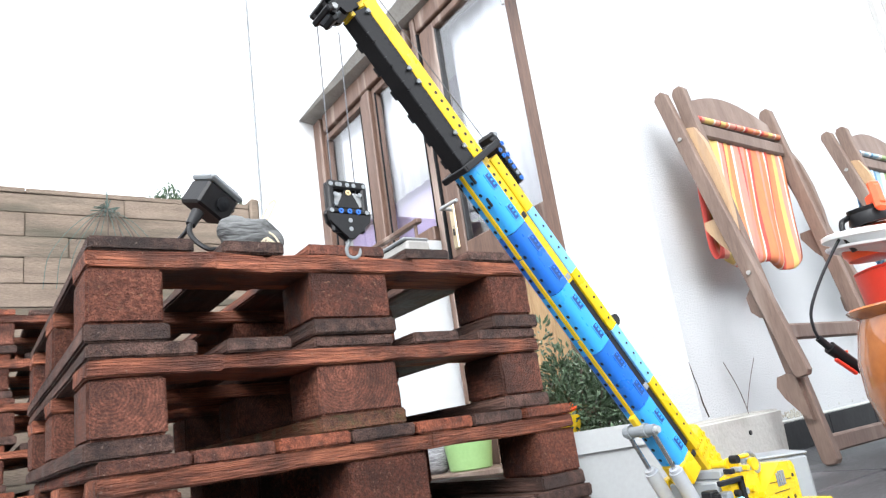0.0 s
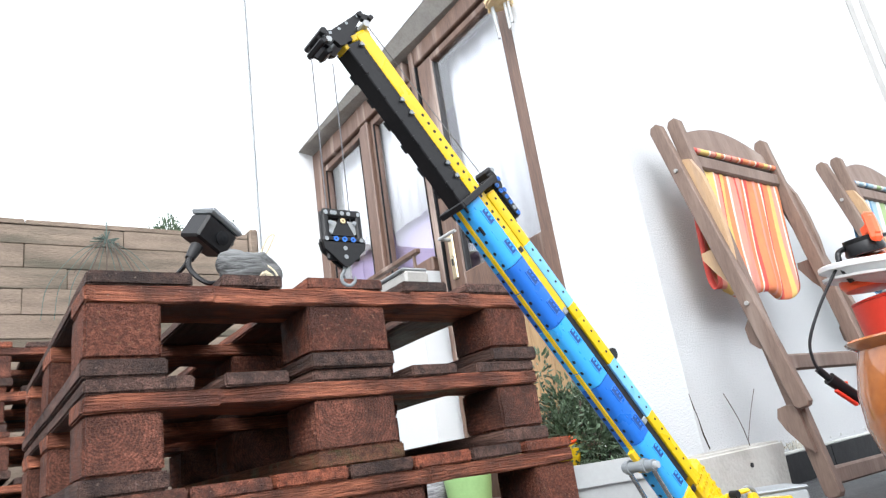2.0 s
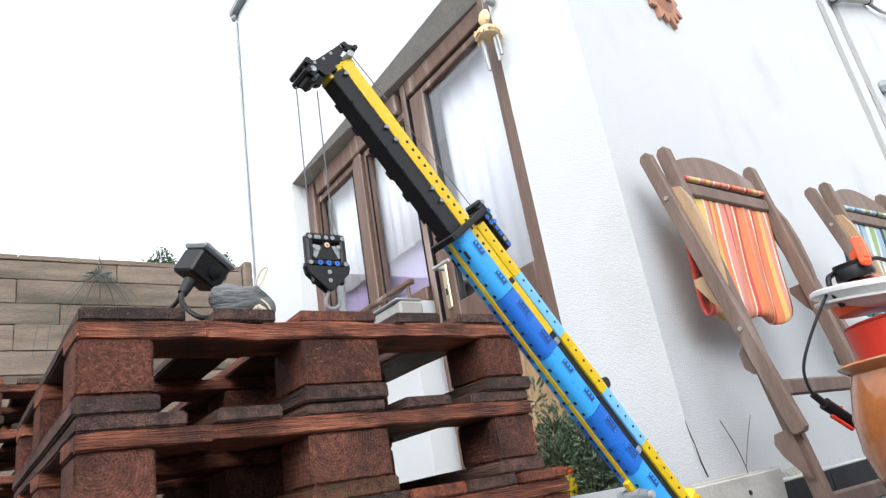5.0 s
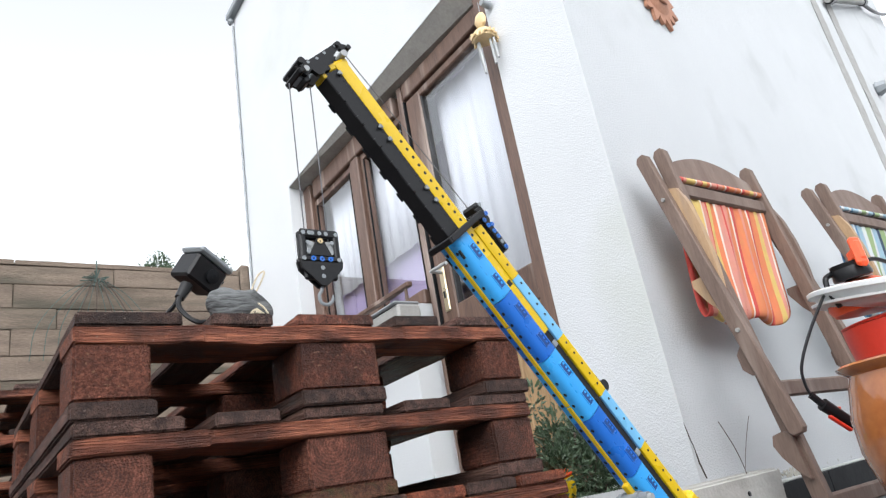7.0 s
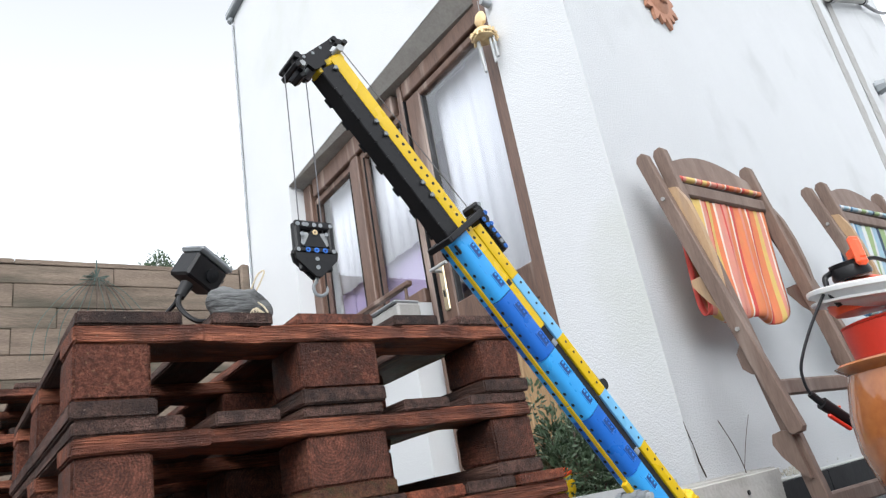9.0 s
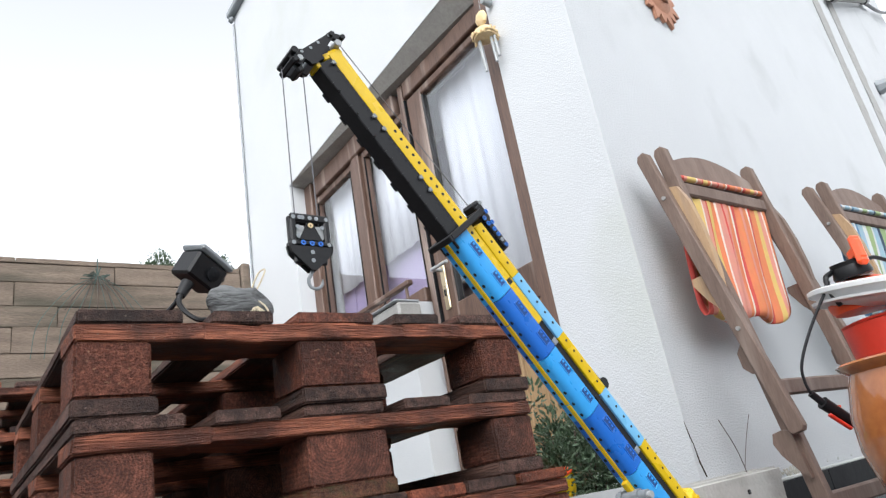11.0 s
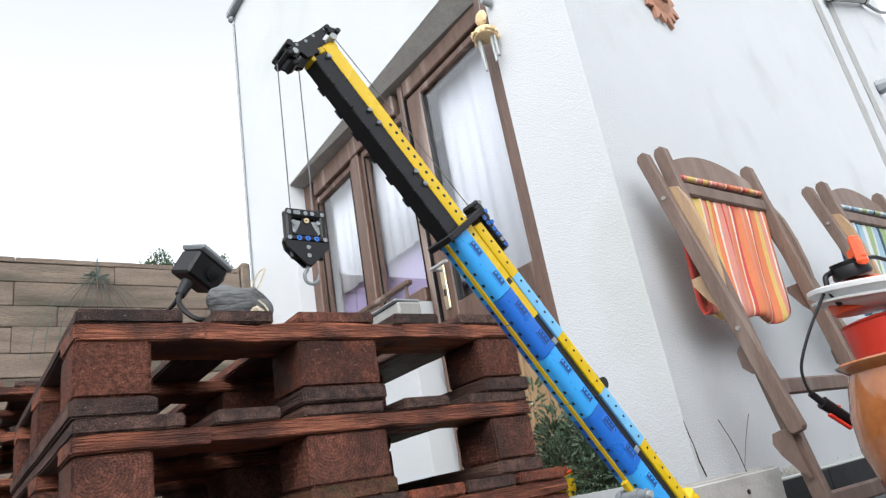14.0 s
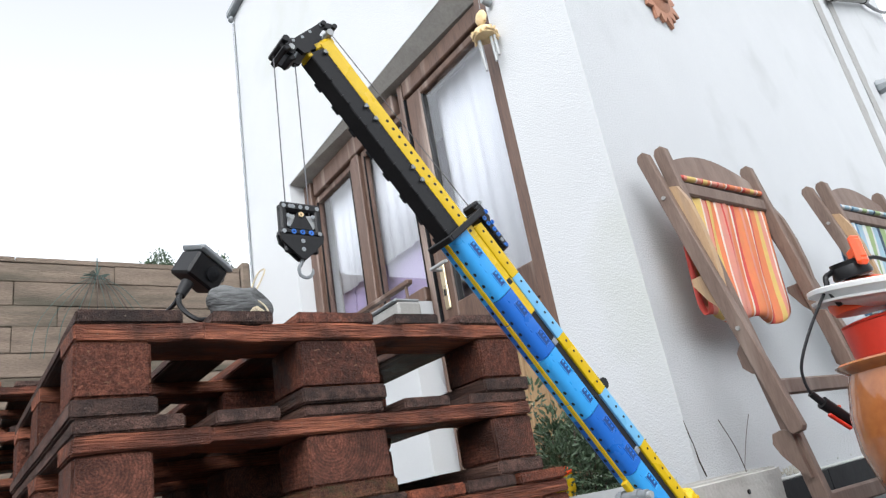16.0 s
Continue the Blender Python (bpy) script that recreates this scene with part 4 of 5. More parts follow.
# telescoping section with the head; its zero is the yellow cap
inner = part("inner_boom", prism(B(), [(-0.0105, 0.0005), (0.0105, 0.0005), (0.0115, 0.002), (0.0115, 0.0235), (-0.0115, 0.0235), (-0.0115, 0.002)], -0.40, -0.006), "black", crane, "black telescoping boom section", along(0.25))
teeth = B()
for k in range(34):
    z = -0.014 - 0.008 * k
    for s in (1, -1):
        disc(teeth, (0.0115 * s, 0.0215, z), (s, 0, 0), 0.0026, 0.001, n=8)
        if k % 4 == 3:
            box(teeth, (min(0.0105 * s, 0.0135 * s), -0.001, z - 0.006), (max(0.0105 * s, 0.0135 * s), 0.004, z + 0.006), 0.0008)
tagged(part("rack_teeth", teeth, "black", inner), kind="stuff")
bm = prism(B(), [(-0.0100, 0.0235), (0.0120, 0.0235), (0.0130, 0.0255), (0.0130, 0.041), (0.0110, 0.043), (-0.0085, 0.043), (-0.0105, 0.041), (-0.0105, 0.031)], -0.40, -0.001)
rail = part("rail", bm, "yellow", inner, "yellow rail along the boom", smooth=True)
holes = B()
for k in range(15):
    disc(holes, (0.0130, 0.0335, -0.115 - 0.0115 * k), (1, 0, 0), 0.0021, 0.002)
tagged(part("rail_hole", holes, "black", inner), kind="stuff")
clips = B()
for z in (-0.012, -0.088, -0.106, -0.176, -0.194):
    box(clips, (0.0115, 0.0205, z - 0.003), (0.0150, 0.0232, z + 0.003), 0.0006)
    disc(clips, (0.0150, 0.019, z), (1, 0, 0), 0.0018, 0.002)
tagged(part("clip", clips, "pale_grey", inner, "small grey clips"), kind="stuff")
part("cap", box(box(B(), (-0.011, 0.014, -0.006), (0.011, 0.047, 0.004), 0.002), (-0.010, 0.030, -0.016), (0.0115, 0.042, -0.004), 0.001), "yellow", inner, "yellow end cap")
part("yellow_tab", box(B(), (-0.006, -0.003, -0.010), (0.012, 0.004, -0.003), 0.001), "yellow", inner)
head = B()
LINK = [(-0.032, 0.002), (-0.038, 0.012), (-0.036, 0.024), (-0.026, 0.030), (-0.012, 0.024), (0.040, 0.031), (0.052, 0.034), (0.068, 0.020), (0.067, 0.013), (0.060, 0.011), (0.050, 0.022), (0.028, 0.012), (0.012, 0.003), (-0.004, -0.006), (-0.014, -0.004), (-0.018, 0.008)]
for x0, x1 in ((-0.016, -0.010), (0.010, 0.016)):
    a = [head.verts.new((x0, y, z)) for y, z in LINK]
    b = [head.verts.new((x1, y, z)) for y, z in LINK]
    head.faces.new(a[::-1])
    head.faces.new(b)
    for i in range(len(a)):
        j = (i + 1) % len(a)
        head.faces.new((a[i], a[j], b[j], b[i]))
box(head, (-0.012, -0.010, -0.004), (0.012, 0.030, 0.016), 0.002)
rod(head, (-0.020, 0.050, 0.028), (0.020, 0.050, 0.028), 0.0045)
rod(head, (-0.022, -0.030, 0.026), (0.022, -0.030, 0.026), 0.0055)
rod(head, (-0.020, 0.064, 0.016), (0.020, 0.064, 0.016), 0.0045)
box(head, (-0.020, -0.042, 0.008), (0.020, -0.030, 0.018), 0.002)
box(head, (-0.012, -0.038, -0.006), (0.012, -0.026, 0.004), 0.002)
HM = Matrix.Translation((0, 0.003, -0.001)) @ Matrix.Diagonal((0.9, 0.81, 0.70, 1))
hd = part("head", head, "black", inner, "black sheave head", HM)
part("sheave", rod(rod(B(), (-0.009, -0.030, 0.010), (0.009, -0.030, 0.010), 0.010, n=20), (-0.009, -0.006, 0.002), (0.009, -0.006, 0.002), 0.008, n=20), "pale_grey", inner, "pale grey sheave wheels", HM, smooth=True)
pins = B()
for y, z in ((-0.03, 0.022), (-0.016, 0.021), (0.002, 0.021), (0.020, 0.0245), (0.046, 0.028), (0.064, 0.016)):
    disc(pins, (0.016, y, z), (1, 0, 0), 0.0027, 0.001)
tagged(part("pin", pins, "pale_grey", inner, "grey pins in the head", HM), kind="stuff")
part("spool", rod(B(), (0.004, 0.050, 0.010), (0.019, 0.050, 0.010), 0.006, n=16), "white", inner, "", HM, smooth=True)
part("spool", rod(B(), (-0.019, -0.028, 0.012), (0.019, -0.028, 0.012), 0.005, n=16), "white", inner, "", HM, smooth=True)
part("stay_cord", tube(B(), [(0.0, 0.060, 0.016), (0.0, 0.0725, -0.285)], 0.0006, 5), "cord", inner)

# hook block with its two cords
hook = thing("hook_block", "black pinned toy hook block hanging on two cords", "hook", pose(0.147, -0.433, 0.5))
fr = B()
for y0, y1 in ((-0.010, -0.004), (0.004, 0.010)):
    box(fr, (-0.024, y0, -0.008), (0.024, y1, 0.002), 0.002)
    box(fr, (-0.024, y0, -0.040), (-0.017, y1, 0.0), 0.002)
    box(fr, (0.017, y0, -0.040), (0.024, y1, 0.0), 0.002)
    box(fr, (-0.026, y0, -0.040), (0.026, y1, -0.031), 0.002)
    plate(fr, [(-0.0265, -0.036), (0.0265, -0.036), (0.0245, -0.046), (0.004, -0.066), (-0.003, -0.066), (-0.0245, -0.046)], y0, y1)
    plate(fr, [(-0.0035, -0.009), (0.0035, -0.009), (0.014, -0.030), (-0.014, -0.030)], y0 + 0.001, y1 - 0.001)
box(fr, (-0.020, -0.004, -0.058), (0.020, 0.004, -0.042), 0.002)
box(fr, (-0.023, -0.006, -0.039), (-0.018, 0.006, -0.002), 0.001)
box(fr, (0.018, -0.006, -0.039), (0.023, 0.006, -0.002), 0.001)
HS = Matrix.Diagonal((0.88, 0.55, 0.88, 1))
part("frame", fr, "black", hook, m=HS)
sv = B()
for x in (-0.0115, 0.0115):
    rod(sv, (x, -0.0045, -0.020), (x, 0.0045, -0.020), 0.0085, n=18)
part("pulley", sv, "white", hook, "white pulley wheels", HS)
pins = B()
for x, z in ((-0.020, -0.003), (-0.0125, -0.003), (-0.009, -0.003), (0.0, -0.003), (0.008, -0.003), (0.0205, -0.003), (-0.0215, -0.0345), (0.0215, -0.0345), (0.0, -0.045), (0.0, -0.055), (-0.0155, -0.015), (-0.0155, -0.026), (0.0145, -0.014)):
    disc(pins, (x, -0.0102, z), (0, -1, 0), 0.0026, 0.001)
tagged(part("pin", pins, "pale_grey", hook, "pale grey pins", HS), kind="stuff")
pins = B()
for x in (-0.0105, 0.0, 0.0105):
    ring(pins, (x, -0.0105, -0.0345), (0, -1, 0), 0.0012, 0.0031, 0.001)
tagged(part("pin", pins, "blue", hook, "blue pins", HS), kind="stuff")
part("nut", ring(B(), (0.0, -0.0105, -0.0125), (0, -1, 0), 0.0012, 0.0032, 0.001), "gold", hook, "tan bush", HS)
part("hook", tube(B(), bend([(0.001, 0, -0.062), (-0.0015, 0, -0.070), (-0.005, 0, -0.076), (-0.0035, 0, -0.084), (0.004, 0, -0.0865), (0.0105, 0, -0.082), (0.012, 0, -0.075)], 6), [0.0021] * 30 + [0.0019] * 4 + [0.0015, 0.0012, 0.0008], 8), "grey", hook, "dark grey hook", HS, smooth=True)
for x in (-0.0135, 0.0115):
    part("cord", tube(B(), [(x, 0, -0.012), (x, 0, 0.178)], 0.0007, 5), "cord", hook)


# ---- deck chairs: x along the wall, -y out from it ----
def stick(bm, p, q, wide, thick, side=(1, 0, 0), round_ends=True):
    """A flat wooden bar with rounded ends; wide lies along side."""
    p, q, s = Vector(p), Vector(q), Vector(side).normalized()
    d = q - p
    n = d.cross(s).normalized()
    s = n.cross(d).normalized()
    m = Matrix((n, s, d.normalized())).transposed().to_4x4()
    m.translation = p
    L, h = d.length, wide / 2
    out = [(-h, h * 0.6), (-h * 0.6, 0.1 * h), (h * 0.6, 0.1 * h), (h, h * 0.6), (h, L - h * 0.7), (h * 0.5, L), (-h * 0.5, L), (-h, L - h * 0.7)]
    a = [bm.verts.new(m @ Vector((-thick / 2, y, z))) for y, z in out]
    b = [bm.verts.new(m @ Vector((thick / 2, y, z))) for y, z in out]
    k = len(a)
    fs = [bm.faces.new(a), bm.faces.new(b[::-1])] + [bm.faces.new((a[i], b[i], b[(i + 1) % k], a[(i + 1) % k])) for i in range(k)]
    es = [e for f in fs[:2] for e in f.edges]
    bmesh.ops.bevel(bm, geom=es, offset=min(thick, wide) * 0.12, segments=1, affect="EDGES")
    return bm


def side_plate(outline, slope):
    """An outline of (outward, height) pairs as a board standing across the wall, leaning with the legs."""
    bm = B()
    return plate(bm, [(dx - slope * z, z) for dx, z in outline], -0.010, 0.010)


def deck_chair(m, label, cloth, W=0.50):
    c = thing("deck_chair", label, "deck chair", m, "deck chairs against the wall")

    def fy(z):      # inner frame's distance from the wall at height z
        return -(0.29 - 0.132 * z)

    def ry(z):      # outer frame
        return -(0.347 - 0.223 * z)

    for x, top in ((0.0, 1.105), (W, 1.12)):
        part("inner_leg", stick(B(), (x, fy(0), 0), (x, fy(top), top), 0.042, 0.026, (0, 1, 0)), "teak", c)
    for x, lo, top in ((-0.036, 0.215, 1.098), (W + 0.036, 0.215, 1.095)):
        part("outer_leg", stick(B(), (x, ry(lo), lo), (x, ry(top), top), 0.042, 0.024, (0, 1, 0)), "teak", c)
    # head rail, with an arched board over it
    arch = [(0.015, -0.03)] + [(0.015 + (W - 0.03) * k / 12, 0.03 + 0.055 * math.sin(math.pi * k / 12)) for k in range(13)] + [(W - 0.015, -0.03)]
    part("head_board", plate(B(), arch, 0.002, 0.022), "teak", c, m=Matrix.Translation((0, fy(1.03), 1.03)) @ pose(0, 0, 0, -7.5))
    part("head_rail", box(B(), (0.014, fy(0.96) - 0.012, 0.935), (W - 0.014, fy(0.96) + 0.014, 0.980), 0.006), "teak", c)
    part("cloth_roll", rod(B(), (0.014, fy(1.0) - 0.010, 0.996), (W - 0.014, fy(1.0) - 0.010, 1.004), 0.009, n=14), cloth, c, "canvas rolled round the head rail", smooth=True)
    part("cross_rail", box(B(), (0.014, fy(0.34) - 0.01, 0.315), (W - 0.014, fy(0.34) + 0.012, 0.358), 0.005), "teak", c)
    part("foot_rail", box(B(), (0.014, fy(0.04) - 0.008, 0.028), (W - 0.014, fy(0.04) + 0.014, 0.07), 0.005), "teak", c)
    # sling: a loop of canvas that hangs and bellies
    bm = B()
    n, rows = 30, []
    path = [(-0.166, 0.968), (-0.162, 0.90), (-0.152, 0.80), (-0.144, 0.70), (-0.141, 0.62), (-0.137, 0.580), (-0.126, 0.563), (-0.112, 0.572), (-0.104, 0.62), (-0.108, 0.75), (-0.114, 0.86)]
    line = bend([(0, y, z) for y, z in path], 4)
    for k, p in enumerate(line):
        f = k / len(line)
        rows.append([bm.verts.new((0.018 + (W - 0.036) * i / n + 0.010 * math.sin(7 * f + 0.2 * i) * min(1, 3 * f), p.y + 0.007 * math.sin(i * 0.8 + 5 * f) * min(1, 3 * f) + 0.003 * math.sin(i * 2.1 + 9 * f), p.z + 0.012 * math.sin(i * 0.42 + 1.0) * max(0, min(1, 4 * (f - 0.3))))) for i in range(n + 1)])
    for a, b in zip(rows, rows[1:]):
        for i in range(n):
            bm.faces.new((a[i], a[i + 1], b[i + 1], b[i]))
    sling = part("sling", bm, cloth, c, "striped canvas sling", smooth=True)
    th = sling.modifiers.new("thick", "SOLIDIFY")
    th.thickness = 0.0025
    # curved arm boards between the frames, and notched stays towards the wall
    ARM = [(-0.015, 0.56), (0.004, 0.57), (0.018, 0.64), (0.030, 0.73), (0.033, 0.82), (0.028, 0.90), (0.014, 0.955), (-0.015, 0.965)]
    HORN = [(0.01, 0.545), (-0.02, 0.565), (-0.045, 0.60), (-0.070, 0.655), (-0.066, 0.674), (-0.03, 0.676), (0.01, 0.70)]
    LOW = [(0.01, 0.375), (-0.018, 0.38), (-0.036, 0.40), (-0.034, 0.44), (0.01, 0.49)]
    FOOT = [(0.01, 0.11), (-0.012, 0.13), (-0.038, 0.17), (-0.048, 0.20), (-0.038, 0.224), (-0.012, 0.23), (0.01, 0.225)]
    for x, pale in ((-0.0185, True), (W + 0.0185, False)):
        for k, shape in enumerate((ARM, HORN, LOW, FOOT)):
            mat = "teak_pale" if pale and k < 2 else "teak"
            part("arm_board" if k == 0 else "stay", side_plate(shape, 0.132), mat, c, "bleached curved board" if mat == "teak_pale" else "", pose(x, -0.29, 0, 0, 0, -90))
    for x, z, f in ((-0.049, 0.93, ry), (-0.049, 0.50, ry), (W + 0.02, 0.56, fy)):
        part("bolt", rod(B(), (x - 0.004, f(z), z), (x + 0.004, f(z), z), 0.006, n=14), "grey_paint", c)
    return c


deck_chair(WB @ pose(0.108, 0.019, 0, 0, 0, -7.2), "folded teak deck chair with orange striped canvas against the wall", "warm_stripes")
deck_chair(WB @ pose(1.050, -0.144, 0, 0, 0, -8.2), "folded weathered teak deck chair with blue striped canvas", "cool_stripes")


# ---- things by the walls ----
def leafy(bm, c, r, n, size, mi=0):
    """Small pointed leaves through a rough crown."""
    for _ in range(n):
        d = Vector((random.gauss(0, 1), random.gauss(0, 1), random.gauss(0, 1))).normalized()
        k = random.uniform(0.35, 1.0)
        p = Vector(c) + Vector((d.x * r[0], d.y * r[1], d.z * r[2])) * k * (1 + 0.25 * math.sin(5 * d.x + 3 * d.z))
        a = (d + Vector((random.uniform(-0.7, 0.7), random.uniform(-0.7, 0.7), random.uniform(-0.2, 0.9)))).normalized()
        s = a.cross(Vector((random.uniform(-1, 1), random.uniform(-1, 1), random.uniform(-1, 1)))).normalized()
        l = size * random.uniform(0.6, 1.3)
        up = a.cross(s) * l * 0.12
        q = [p, p + a * l * 0.45 + s * l * 0.2 + up, p + a * l, p + a * l * 0.45 - s * l * 0.2 + up]
        v = [bm.verts.new(x) for x in q]
        m0 = bm.verts.new(p + a * l * 0.5 - up * 0.6)
        for i, j in ((0, 1), (1, 2), (2, 3), (3, 0)):
            bm.faces.new((v[i], v[j], m0)).material_index = mi
    return bm


def open_box(bm, lo, hi, t, taper=0.0):
    """A trough: four walls and a floor, wider at the top by taper."""
    lo, hi = Vector(lo), Vector(hi)
    rows = []
    for k, z, i in ((-taper, lo.z, 0), (0, hi.z, 0), (0, hi.z, t), (-taper, lo.z + t, t)):
        rows.append([bm.verts.new((x, y, z)) for x, y in ((lo.x - k + i, lo.y - k + i), (hi.x + k - i, lo.y - k + i), (hi.x + k - i, hi.y + k - i), (lo.x - k + i, hi.y + k - i))])
    for a, b in zip(rows, rows[1:]):
        for j in range(4):
            bm.faces.new((a[j], a[(j + 1) % 4], b[(j + 1) % 4], b[j]))
    bm.faces.new(rows[0][::-1])
    bm.faces.new(rows[-1])
    return bm


pot = thing("plant_pot", "square white plastic plant pot beside the pallets", "plant pot", pose(1.02, 0.10, 0, 0, 0, -24))
part("tub", open_box(B(), (-0.125, -0.125, 0), (0.125, 0.125, 0.135), 0.008, 0.012), "white", pot)
part("rim", open_box(B(), (-0.132, -0.132, 0.128), (0.132, 0.132, 0.172), 0.008), "white", pot)
part("earth", box(B(), (-0.115, -0.115, 0.10), (0.115, 0.115, 0.15), 0.004), "soil", pot)
shrub = thing("shrub", "dark green small-leaved evergreen shrub growing in the pot", "shrub", pose(1.02, 0.10, 0.148))
stems = B()
for k in range(9):
    a = k * 0.7
    tube(stems, bend([(0.02 * math.cos(a), 0.02 * math.sin(a), 0), (0.05 * math.cos(a), 0.05 * math.sin(a), 0.06), (0.085 * math.cos(a + 0.3), 0.085 * math.sin(a + 0.3), 0.12 + 0.006 * k)], 4), 0.0022, 5)
part("stem", stems, "twig", shrub)
crown = leafy(B(), (0.0, 0.0, 0.075), (0.12, 0.12, 0.08), 3600, 0.017)
leafy(crown, (-0.04, 0.03, 0.15), (0.055, 0.055, 0.06), 520, 0.016)
leafy(crown, (-0.095, -0.01, 0.09), (0.045, 0.05, 0.07), 420, 0.016)
leafy(crown, (-0.02, -0.05, 0.14), (0.07, 0.05, 0.06), 420, 0.016)
leafy(crown, (-0.06, 0.05, 0.23), (0.02, 0.02, 0.05), 60, 0.018)
part("crown", crown, "leaf", shrub)
duck = thing("garden_ornament", "small yellow and orange glazed ornament among the leaves", "ornament", pose(0.925, 0.085, 0.21, 0, 0, -30))
part("body", lathe(B(), [(0.003, -0.05), (0.018, -0.045), (0.026, -0.02), (0.024, 0.004), (0.012, 0.016), (0.003, 0.018)], 18), "yellow", duck, smooth=True)
part("brim", lathe(B(), [(0.010, 0.012), (0.024, 0.008), (0.025, 0.012), (0.012, 0.022), (0.003, 0.024)], 18, m=pose(0, 0, 0, 14, -10, 0)), "orange", duck, smooth=True)

planter = thing("stone_trough", "old white stone trough with bare twigs, against the wall", "planter", WB @ pose(-0.05, -0.13, 0))
tr = open_box(B(), (-0.42, 0.012, 0.0), (0.28, 0.112, 0.145), 0.016, 0.006)
bmesh.ops.bevel(tr, geom=tr.edges[:], offset=0.007, segments=3, affect="EDGES", clamp_overlap=True)
part("basin", tr, "trough", planter, smooth=True)
part("earth", box(B(), (-0.39, 0.036, 0.08), (0.25, 0.088, 0.128), 0.004), "soil", planter)
part("drain_hole", rod(B(), (0.052, 0.010, 0.10), (0.052, 0.024, 0.10), 0.006, n=12), "black", planter)
tw = thing("bare_plant", "bare forked twigs standing in the stone trough", "plant", WB @ pose(0.124, -0.07, 0.125))
part("twig", tube(tube(B(), bend([(0.0, 0, 0), (0.0, 0, 0.03), (-0.022, 0, 0.09), (-0.050, 0.01, 0.162)], 5), 0.0012, 5), bend([(0.0, 0, 0.03), (0.060, 0, 0.10), (0.140, 0.005, 0.168)], 5), 0.0009, 5), "twig", tw)

battery = thing("grey_box", "pale grey plastic box standing on the paving behind the crane", "box", pose(0.895, -0.365, 0, 0, 0, -36))
part("shell", box(B(), (-0.045, -0.03, 0), (0.042, 0.05, 0.098), 0.004), "pale_grey", battery)
part("lid", box(B(), (-0.046, -0.031, 0.0985), (0.043, 0.051, 0.103), 0.002), "pale_grey", battery)

# bucket, basin and sprayer
bucket = thing("bucket", "orange-red plastic bucket standing on the paving", "bucket", pose(1.646, -0.388, 0) @ Matrix.Diagonal((0.989, 0.989, 1.12, 1)))
part("pail", lathe(B(), [(0.09, 0), (0.10, 0.004), (0.135, 0.375), (0.130, 0.376), (0.096, 0.012)], 36), "red", bucket, smooth=True)
part("lid", lathe(B(), [(0.134, 0.3765), (0.136, 0.380), (0.12, 0.384), (0.05, 0.386)], 36), "red", bucket, smooth=True)
basin = thing("basin", "shallow white plastic basin resting on the bucket", "basin", pose(1.646, -0.388, 0.450, 9, 0, 0) @ Matrix.Diagonal((0.989, 0.989, 1.09, 1)))
part("bowl", lathe(B(), [(0.12, 0), (0.15, 0.01), (0.178, 0.036), (0.188, 0.037), (0.189, 0.046), (0.184, 0.049), (0.172, 0.046), (0.145, 0.018), (0.02, 0.014)], 44), "white_glossy", basin, smooth=True)
part("band", lathe(B(), [(0.160, 0.014), (0.181, 0.0165), (0.183, 0.022), (0.166, 0.023)], 44), "white_glossy", basin, smooth=True)
SPRAY = Vector((1.372, -0.425, 0.417))
spray = thing("sprayer", "orange and black pump sprayer standing in the basin", "sprayer", Matrix.Translation((1.598, -0.338, 0.453)) @ Matrix.Scale(0.828, 4))


def at_spray(*pts):
    return [(Vector(p) - SPRAY) / 0.72 for p in pts]


part("tank", lathe(B(), [(0.02, 0), (0.085, 0.002), (0.095, 0.02), (0.095, 0.05), (0.08, 0.075), (0.05, 0.09), (0.02, 0.094)], 32), "orange", spray, smooth=True)
part("collar", lathe(B(), [(0.05, 0.078), (0.052, 0.086), (0.045, 0.112), (0.048, 0.116), (0.048, 0.124), (0.041, 0.125), (0.038, 0.116), (0.012, 0.112)], 30, m=pose(-0.05, -0.02, 0.012, 0, -8, 0)), "black", spray, smooth=True)
part("pump_handle", box(box(box(B(), (-0.012, -0.016, 0.0), (0.012, 0.016, 0.034), 0.004), (-0.016, -0.046, 0.028), (0.016, 0.046, 0.050), 0.008), (-0.010, -0.03, 0.046), (0.010, 0.03, 0.054), 0.004), "orange", spray, "orange pump handle", pose(-0.070, -0.035, 0.140, 76, 8, -35))
part("strap", tube(B(), bend([(-0.09, 0.02, 0.115), (-0.115, 0.03, 0.10), (-0.118, 0.03, 0.06), (-0.10, 0.025, 0.02)], 6), 0.008, 8), "black", spray, "black carrying strap", smooth=True)
part("nozzle_pipe", tube(B(), bend([(-0.02, -0.03, 0.125), (0.03, -0.05, 0.142), (0.09, -0.07, 0.125)], 6), 0.006, 8), "black", spray, smooth=True)
part("hose", tube(B(), bend(at_spray((1.300, -0.40, 0.475), (1.283, -0.385, 0.452), (1.262, -0.345, 0.39), (1.247, -0.318, 0.335), (1.252, -0.31, 0.30), (1.265, -0.308, 0.275)), 8), 0.0042, 8), "charcoal", spray, "grey hose hanging over the rim", smooth=True)
GA, GB, GC = at_spray((1.263, -0.308, 0.279), (1.279, -0.316, 0.258), (1.334, -0.340, 0.206))
gun = part("spray_lance", rod(rod(B(), GA, GB, 0.010, n=14), GB, GC, 0.018, 0.014, n=14), "black", spray, "black grip", smooth=True)
part("trigger", box(B(), (-0.006, -0.006, -0.036), (0.006, 0.004, 0.036), 0.003), "red", gun, "red trigger", Matrix.Translation((GB + GC) / 2 + Vector((-0.012, 0.0, -0.020))) @ (GC - GB).to_track_quat("Z", "Y").to_matrix().to_4x4())
